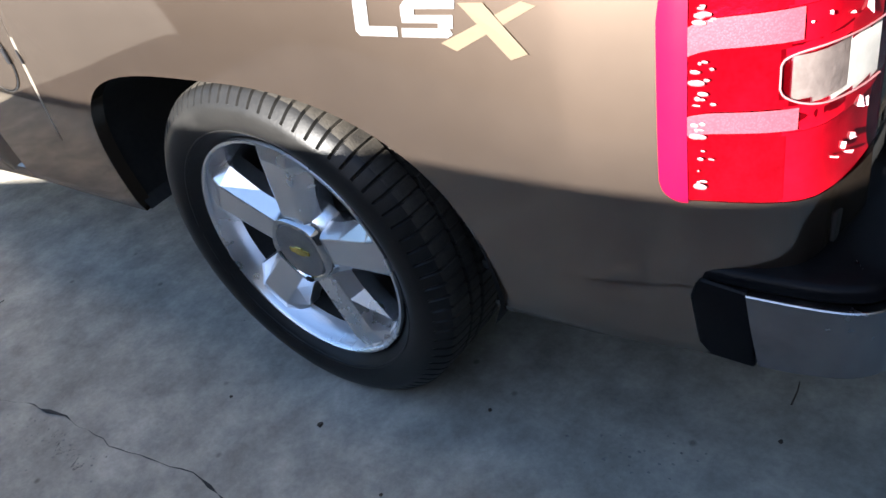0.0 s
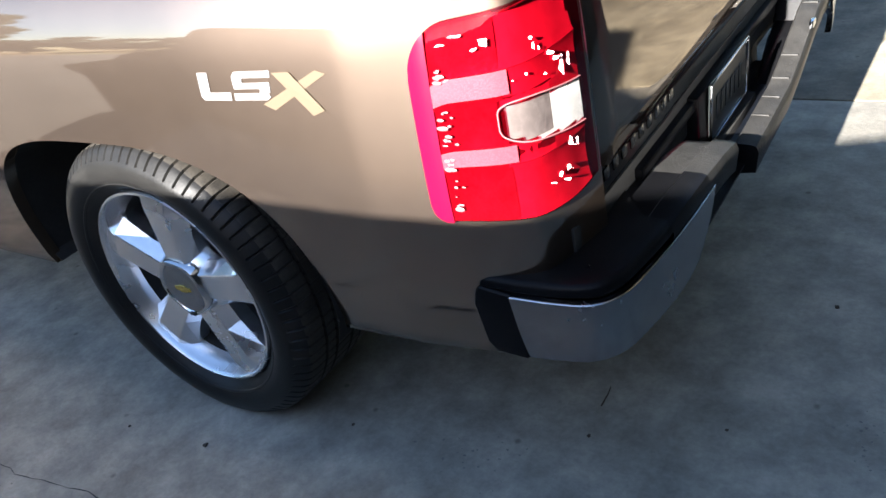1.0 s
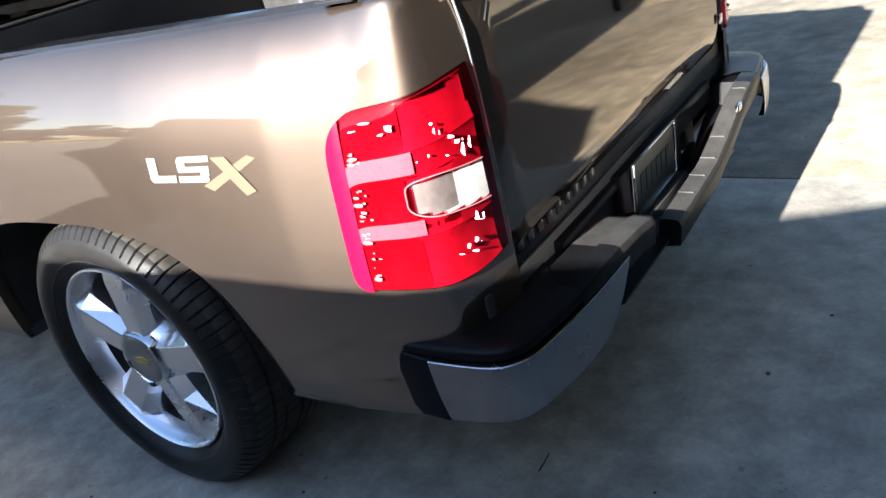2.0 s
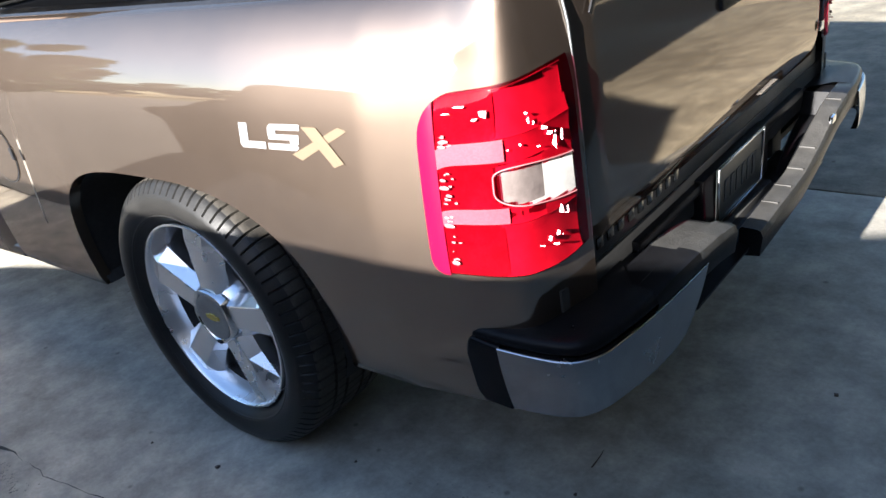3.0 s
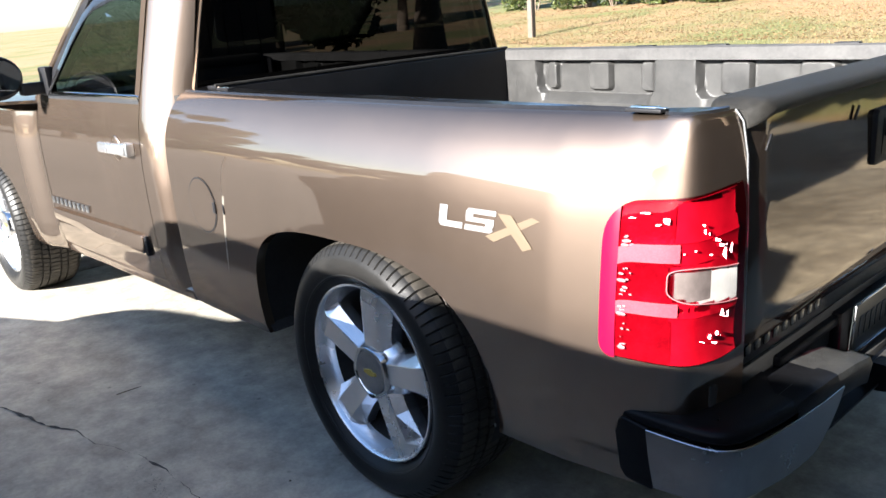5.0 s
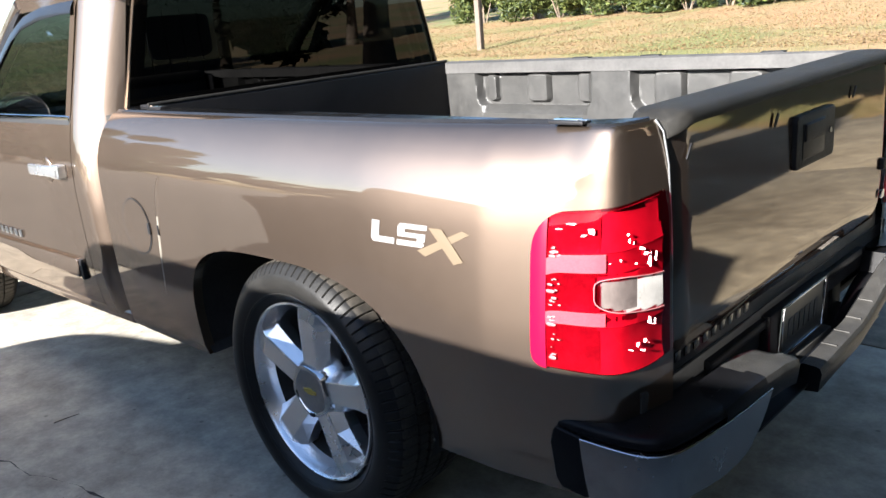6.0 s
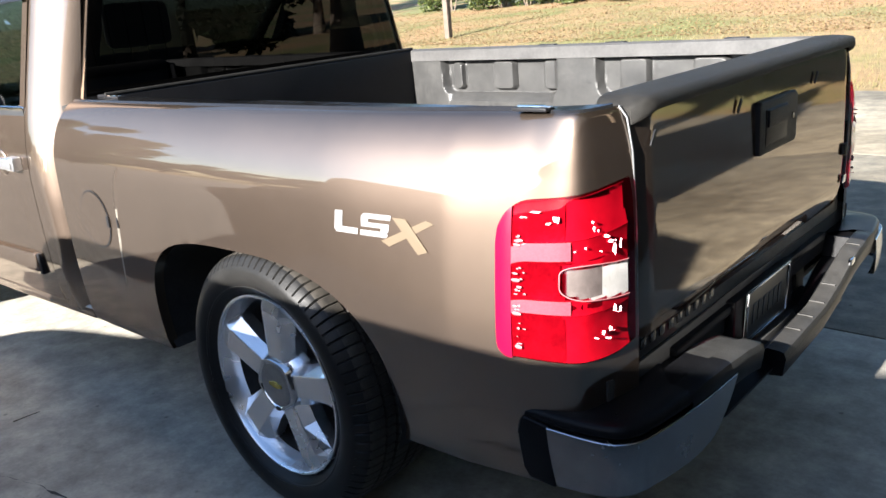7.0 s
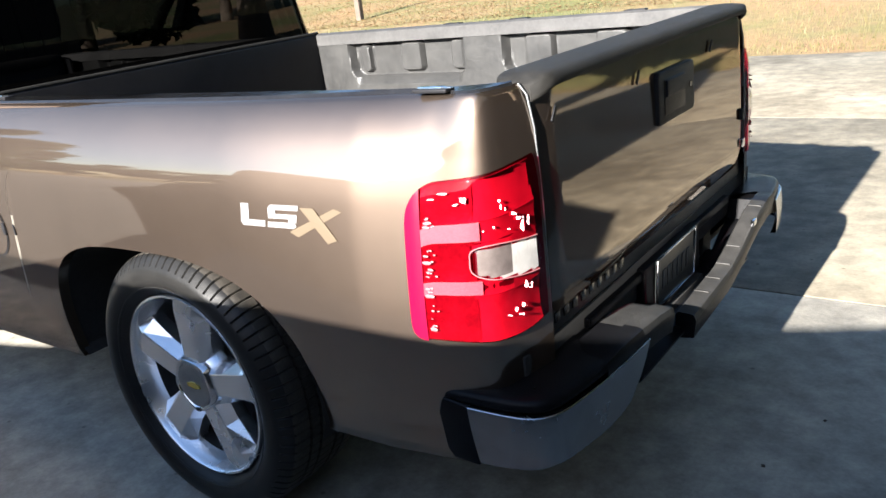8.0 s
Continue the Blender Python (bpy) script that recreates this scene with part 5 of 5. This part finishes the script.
    part("mirror_glass", f(gl), material("mirror_silver", (0.9, 0.9, 0.9), 0.01, 1.0) if s == 0 else bpy.data.materials["mirror_silver"], mir)
    ab = bmesh.new()
    add_box(ab, (-2.49, CAB_Y - 0.07, 1.19), (-2.42, CAB_Y + 0.07, 1.25), 0.014, 3)
    add_box(ab, (-2.47, CAB_Y + 0.03, 1.18), (-2.38, CAB_Y + 0.075, 1.32), 0.012, 3)
    part("mirror_arm", f(ab), BLACK, mir)
    # dark strip that stands in for the shade between cab and bed
    part("cab_gap", f(box((-1.235, 0.06, 0.37), (-1.17, 0.16, 1.20), 0.002)), UNDER, cab)

# roof with rounded sides
rb = bmesh.new()
rows = []
for y in np.linspace(-1, 1, 25):
    row = []
    for x in np.linspace(-2.02, CX1 - 0.005, 20):
        half = MID - (CAB_Y + cab_inset(1.66))
        yy = MID + half * math.sin(y * math.pi / 2)
        z = 1.66 + (ROOF - 1.66) * math.cos(y * math.pi / 2) ** 0.55
        g = max(0, (x - (CX1 - 0.12)) / 0.12)
        z -= (z - 1.64) * (1 - math.sqrt(max(0, 1 - g * g))) * 0.75
        row.append((x, yy, z))
    rows.append(row)
add_grid(rb, rows)
part("roof", rb, PAINT, cab)
# rear wall with a wide window
WY0, WY1, WZ0, WZ1 = 0.135, 1.865, 1.19, 1.655
wall = bmesh.new()
def rear_y(z, side):
    y = CAB_Y + cab_inset(z) + 0.12
    return y if side == 0 else 2 * MID - y
rows = []
for z in (0.40, 0.8, 1.1, WZ0, 1.3, 1.4, 1.5, 1.6, WZ1, 1.69):
    y0, y1 = rear_y(z, 0), rear_y(z, 1)
    rows.append([(CX1 - 0.0, y, z) for y in (y0, max(y0 + 0.004, WY0 + (z - WZ0) * 0.22), MID, min(y1 - 0.004, WY1 - (z - WZ0) * 0.22), y1)])
vs = add_grid(wall, rows)
kill = [f for f in wall.faces if WZ0 < f.calc_center_median().z < WZ1 and abs(f.calc_center_median().y - MID) < 0.55]
bmesh.ops.delete(wall, geom=kill, context="FACES")
rear_wall = part("rear_wall", solid(wall, 0.02), PAINT, cab)
gm = bmesh.new()
add_grid(gm, [[(CX1 + 0.004, y0 + (y1 - y0) * k / 6, z) for k in range(7)] for z, y0, y1 in ((WZ0 - 0.012, WY0 - 0.012, WY1 + 0.012), (1.4, WY0 + 0.034, WY1 - 0.034), (WZ1 + 0.012, WY0 + 0.09, WY1 - 0.09))])
part("rear_window", gm, TINTED, cab, "dark tinted rear window")
for lo, hi in (((CX1, WY0 - 0.03, WZ0 - 0.03), (CX1 + 0.012, WY1 + 0.03, WZ0 - 0.006)), ((CX1, WY0 + 0.08, WZ1 + 0.004), (CX1 + 0.012, WY1 - 0.08, WZ1 + 0.03))):
    part("window_seal", box(lo, hi, 0.004), GLOSSY, cab)
part("brake_lamp", box((CX1 - 0.03, 0.84, 1.70), (CX1 + 0.012, 1.16, 1.725), 0.008), ROSE_LENS, cab)
# inside: bench seat, head rests, dashboard, steering wheel
seat = thing("bench_seat", "", "")
seat.parent = truck
part("cushion", box((-1.95, 0.22, 0.66), (-1.38, 1.78, 0.86), 0.05, 3), SEAT, seat)
for y0, y1 in ((0.22, 0.80), (0.82, 1.18), (1.20, 1.78)):
    part("backrest", box((-1.50, y0, 0.80), (-1.34, y1, 1.36), 0.06, 4, Matrix.Translation((-1.42, 0, 0.8)) @ Euler((0, radians(6), 0)).to_matrix().to_4x4() @ Matrix.Translation((1.42, 0, -0.8))), SEAT, seat)
for y in (0.51, 1.49):
    hr = part("head_rest", box((-1.45, y - 0.14, 1.38), (-1.35, y + 0.14, 1.56), 0.045, 4), SEAT, seat)
    for d in (-0.06, 0.06):
        part("post", tube([(-1.40, y + d, 1.33), (-1.40, y + d, 1.42)], 0.007, 8), CHROME, hr)
part("dashboard", box((-2.66, 0.12, 0.92), (-2.28, 1.88, 1.17), 0.06, 3), BLACK, cab)
sw = lathe([(0.185, 0.0), (0.20, -0.014), (0.215, 0.0), (0.20, 0.014)], 40)
part("steering_wheel", sw, BLACK, cab)
bpy.data.objects["steering_wheel"].matrix_basis = pose(-2.14, 0.52, 1.10, 0, 0, 90) @ pose(0, 0, 0, -25, 0, 0)
# windscreen and its pillars
wm = bmesh.new()
add_grid(wm, [[(x, y, z) for y in np.linspace(y0, 2 * MID - y0, 9)] for x, y0, z in ((-2.66, 0.07, 1.17), (-2.34, 0.13, 1.42), (-2.02, 0.17, 1.665))])
part("windscreen", wm, GLASS, cab, "clear windscreen")
for s in (0, 1):
    bm = tube([(-2.68, 0.05, 1.15), (-2.34, 0.105, 1.42), (-2.00, 0.145, 1.66)], 0.032, 10)
    part("windscreen_pillar", mirrored(bm) if s else bm, PAINT, cab)

# front fenders, bonnet and nose
FX0 = -4.32
def fender():
    bm = bmesh.new()
    zs = np.unique(np.r_[np.linspace(0.36, 1.10, 44)])
    xs = np.linspace(FX0, DOOR0 - 0.006, 100)
    def y_at(x, z):
        d = cab_inset(z)
        nose = max(0.0, (-3.96 - x) / 0.36)
        f = min(1.0, max(0.0, (-2.57 - x) / 0.24))
        return CAB_Y + d + 0.16 * nose ** 2.2 - 0.045 * f * f * (3 - 2 * f)
    add_grid(bm, [[(x, y_at(x, z), z) for x in xs] for z in zs])
    def k(x, z):
        dx, dz = x - FRONT_X, z - 0.40
        return (abs(dx / 0.468) ** 2.6 + abs(dz / 0.39) ** 2.6) ** (1 / 2.6) if dz > 0 else abs(dx) / 0.468
    bmesh.ops.delete(bm, geom=[f for f in bm.faces if k(f.calc_center_median().x, f.calc_center_median().z) < 1], context="FACES")
    for v in bm.verts:
        q = k(v.co.x, v.co.z)
        if v.is_boundary and 0.85 < q < 1.15 and v.co.z > 0.365:
            v.co.x = FRONT_X + (v.co.x - FRONT_X) / q
            if v.co.z > 0.4:
                v.co.z = 0.4 + (v.co.z - 0.4) / q
    ext = bmesh.ops.extrude_edge_only(bm, edges=[e for e in bm.edges if e.is_boundary])
    for v in (g for g in ext["geom"] if isinstance(g, bmesh.types.BMVert)):
        v.co.y += 0.03
    return bm


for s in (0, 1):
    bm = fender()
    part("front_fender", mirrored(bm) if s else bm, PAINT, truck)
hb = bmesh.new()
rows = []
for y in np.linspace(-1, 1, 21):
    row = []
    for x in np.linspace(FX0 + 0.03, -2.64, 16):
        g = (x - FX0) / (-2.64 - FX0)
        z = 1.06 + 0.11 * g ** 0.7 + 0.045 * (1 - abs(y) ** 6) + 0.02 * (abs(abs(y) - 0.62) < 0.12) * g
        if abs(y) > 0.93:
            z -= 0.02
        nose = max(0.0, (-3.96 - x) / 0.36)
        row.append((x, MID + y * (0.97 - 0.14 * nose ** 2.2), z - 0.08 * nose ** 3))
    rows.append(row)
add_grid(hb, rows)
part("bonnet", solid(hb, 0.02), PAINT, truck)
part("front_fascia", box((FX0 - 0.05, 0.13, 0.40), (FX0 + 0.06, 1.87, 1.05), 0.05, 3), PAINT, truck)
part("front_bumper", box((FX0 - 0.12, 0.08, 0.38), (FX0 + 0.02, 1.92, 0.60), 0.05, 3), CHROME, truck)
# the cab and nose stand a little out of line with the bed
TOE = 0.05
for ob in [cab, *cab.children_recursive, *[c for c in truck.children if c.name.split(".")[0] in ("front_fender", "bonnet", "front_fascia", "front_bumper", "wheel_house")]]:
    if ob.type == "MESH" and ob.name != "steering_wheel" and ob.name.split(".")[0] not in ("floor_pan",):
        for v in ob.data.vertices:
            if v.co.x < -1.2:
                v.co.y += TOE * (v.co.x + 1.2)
part("aerial", tube([(-3.3, 1.85, 1.12), (-3.35, 1.85, 1.95)], [0.004, 0.002], 6), BLACK, truck)

# ---- plants and distance ----
def leaf_cloud(blobs, count, size, seed):
    """Many small leaf blades scattered through a set of ellipsoids."""
    rnd = random.Random(seed)
    verts, faces = [], []
    weights = [b[1][0] * b[1][1] * b[1][2] for b in blobs]
    for _ in range(count):
        (c, r) = rnd.choices(blobs, weights)[0]
        d = Vector((rnd.gauss(0, 1), rnd.gauss(0, 1), rnd.gauss(0, 1))).normalized() * (rnd.random() ** 0.4)
        p = Vector((c[0] + d.x * r[0], c[1] + d.y * r[1], max(0.05, c[2] + d.z * r[2])))
        a = Vector((rnd.gauss(0, 1), rnd.gauss(0, 1), rnd.gauss(0, 0.6))).normalized()
        b = a.orthogonal().normalized()
        b = (b * math.cos(rnd.random() * 6.3) + a.cross(b) * math.sin(rnd.random() * 6.3)).normalized()
        s = size * rnd.uniform(0.55, 1.4)
        n = len(verts)
        up = a.cross(b) * s * 0.18
        verts += [p - a * s, p + b * s * 0.42 + up, p + a * s, p - b * s * 0.42 + up]
        faces += [(n, n + 1, n + 2), (n, n + 2, n + 3)]
    me = bpy.data.meshes.new("leaves")
    me.from_pydata([tuple(v) for v in verts], [], faces)
    me.update()
    return me


def leaves(name, blobs, count, size, seed, mat, parent):
    me = leaf_cloud(blobs, count, size, seed)
    me.materials.append(mat)
    ob = new(name, me)
    ob.parent = parent
    return ob


def shrub(x, y, w, h, seed, mat=None):
    rnd = random.Random(seed)
    z = lift(x, y)
    b = thing("bush", "dense green leafy bush in sunlight", "bush", (x, y, z), group="bushes along the lawn")
    blobs = [((rnd.uniform(-0.6, 0.6) * w, rnd.uniform(-0.5, 0.5) * w, h * rnd.uniform(0.26, 0.75)), (w * rnd.uniform(0.3, 0.55), w * rnd.uniform(0.3, 0.5), h * rnd.uniform(0.22, 0.42))) for _ in range(9)]
    leaves("foliage", blobs, 6500, 0.10, seed, mat or LEAF, b)
    for k in range(5):
        t = rnd.uniform(0, 6.3)
        part("stem", tube([(0.1 * math.cos(t), 0.1 * math.sin(t), -0.05), (0.35 * w * math.cos(t), 0.35 * w * math.sin(t), h * 0.4), (0.5 * w * math.cos(t + 0.3), 0.5 * w * math.sin(t + 0.3), h * 0.75)], [0.03, 0.02, 0.008], 6), BARK, b)
    return b


def tree(x, y, h, r, seed, mat=None, count=14000, size=0.16, trunk=0.22, clear=0.35):
    rnd = random.Random(seed)
    t = thing("tree", "tall leafy tree with a rough brown trunk", "tree", (x, y, lift(x, y)), group="trees round the house")
    pts = [(0.08 * math.sin(k * 1.3 + seed), 0.08 * math.cos(k * 1.1 + seed), -0.1 + h * 0.8 * k / 6) for k in range(7)]
    part("trunk", tube(pts, [trunk * (1.25 if k == 0 else 1 - 0.13 * k) for k in range(7)], 14), BARK, t)
    blobs = []
    for k in range(11):
        a = k * 2.4 + rnd.random()
        z = h * (clear + (0.9 - clear) * (k / 10))
        reach = r * (1 - 0.55 * abs(k / 10 - 0.35)) * rnd.uniform(0.6, 1.0)
        tip = (reach * 0.75 * math.cos(a), reach * 0.75 * math.sin(a), z + h * 0.1)
        part("limb", tube([(0, 0, z * 0.85), (tip[0] * 0.5, tip[1] * 0.5, z * 0.95 + 0.05 * h), tip], [trunk * 0.4, trunk * 0.25, trunk * 0.08], 7), BARK, t)
        for _ in range(3):
            blobs.append(((tip[0] + rnd.uniform(-0.4, 0.4) * r, tip[1] + rnd.uniform(-0.4, 0.4) * r, tip[2] + rnd.uniform(-0.1, 0.12) * h), (r * rnd.uniform(0.22, 0.4), r * rnd.uniform(0.22, 0.4), h * rnd.uniform(0.06, 0.11))))
    leaves("crown", blobs, count, size, seed, mat or LEAF_DARK, t)
    return t


# across the lawn, behind the truck's far side
for k in range(11):
    rnd = random.Random(k)
    shrub(-24.0 + 1.45 * k, 27.0 + rnd.uniform(-0.5, 0.5) - 0.10 * k, 1.35 + 0.4 * rnd.random(), 2.3 + rnd.random(), 20 + k)
for k, (x, y, h, r) in enumerate([(-21, 31, 9, 4.0), (-14, 33, 10, 4.4), (-7, 36, 9, 4.2), (0, 38, 10, 4.6), (-28, 27, 9, 4.2), (-34, 20, 10, 4.6)]):
    tree(x, y, h, r, 50 + k)
post = thing("fence_post", "weathered grey wooden post on the lawn", "post", (-14.1, 16.7, lift(-14.1, 16.7)))
pb = box((-0.085, -0.085, -0.2), (0.085, 0.085, 2.3), 0.02, 2)
part("shaft", pb, POST, post)
part("top", prism([(-0.1, 2.3), (0.1, 2.3), (0.05, 2.38), (-0.05, 2.38)], "y", -0.1, 0.1, 0.01), POST, post)
# trees that stand beside and behind the camera
for k, (x, y, h, r) in enumerate([(-24.6, -10.6, 7.2, 2.9), (-26, -7.0, 9.0, 3.4), (-23, -9.0, 3.4, 2.4), (-33, -6, 3.0, 2.2), (-36, -10, 3.6, 2.6), (-38, -23, 4.4, 4.2), (-36, -29, 4.2, 4.2), (-31, -34, 4.6, 4.4), (-26, -38, 4.2, 4.4), (-19, -41, 4.6, 4.4)]):
    tree(x, y, h, r, 70 + k, count=16000 if k < 3 else 12000, size=0.42 if k < 3 else 0.24, clear=0.12)
tree(13.0, 14.0, 9.5, 4.0, 90, trunk=0.42, clear=0.42, count=12000, size=0.2)
for k, (x, y, h, r) in enumerate([(24, -5, 8.0, 4.2), (25, 10.5, 8.0, 3.6), (22, 20.5, 9.0, 4.0), (14, 30, 9.0, 4.0)]):
    tree(x, y, h, r, 95 + k, count=12000, size=0.24, clear=0.14)

# unseen tree added; its crown blocks sky light over the rear right
tree(5.4, 3.4, 9.0, 4.9, 140, count=52000, size=0.32, trunk=0.30, clear=0.36)
# unseen trees added to cut sky light and darken the rear window's reflection
for k, (x, y, h, r) in enumerate([(8.4, -2.0, 8.0, 2.4), (8.8, 1.6, 8.5, 2.5), (9.6, 4.8, 8.0, 2.4), (11.4, 8.0, 8.5, 2.6)]):
    tree(x, y, h, r, 120 + k, count=16000, size=0.22, clear=0.08)
# leaf litter and grass tufts on the lawn
def scatter(name, label, category, area, count, size, flat, seed, mat):
    rnd = random.Random(seed)
    verts, faces = [], []
    for _ in range(count):
        x, y = rnd.uniform(*area[0]), area[1][0] + (area[1][1] - area[1][0]) * rnd.random() ** 1.5
        z = lift(x, y) + 0.02 + (0.05 * noise.noise((x * 0.5, y * 0.5, 0)) if y > 10 else 0)
        s = size * rnd.uniform(0.5, 1.5)
        a = rnd.uniform(0, 6.3)
        n = len(verts)
        if flat:
            dx, dy, t = math.cos(a) * s, math.sin(a) * s, rnd.uniform(-0.5, 0.8) * s
            verts += [(x - dx, y - dy, z), (x + dy * 0.5, y - dx * 0.5, z + t), (x + dx, y + dy, z + abs(t) * 0.4), (x - dy * 0.5, y + dx * 0.5, z + 0.01)]
            faces += [(n, n + 1, n + 2), (n, n + 2, n + 3)]
        else:
            dx, dy = math.cos(a) * s * 0.12, math.sin(a) * s * 0.12
            verts += [(x - dx, y - dy, z - 0.02), (x + dx, y + dy, z - 0.02), (x + rnd.uniform(-0.4, 0.4) * s, y + rnd.uniform(-0.4, 0.4) * s, z + s)]
            faces += [(n, n + 1, n + 2)]
    me = bpy.data.meshes.new(name)
    me.from_pydata(verts, [], faces)
    me.materials.append(mat)
    return tagged(new(name, me), label, category, kind="stuff")


scatter("leaf_litter", "dry tan fallen leaves on the lawn", "leaf litter", ((-26, 4), (15.0, 27.0)), 30000, 0.028, True, 4, LITTER)
scatter("grass", "short yellow-green grass blades on the lawn", "grass", ((-24, 8), (9.4, 22.0)), 60000, 0.036, False, 5, BLADES)
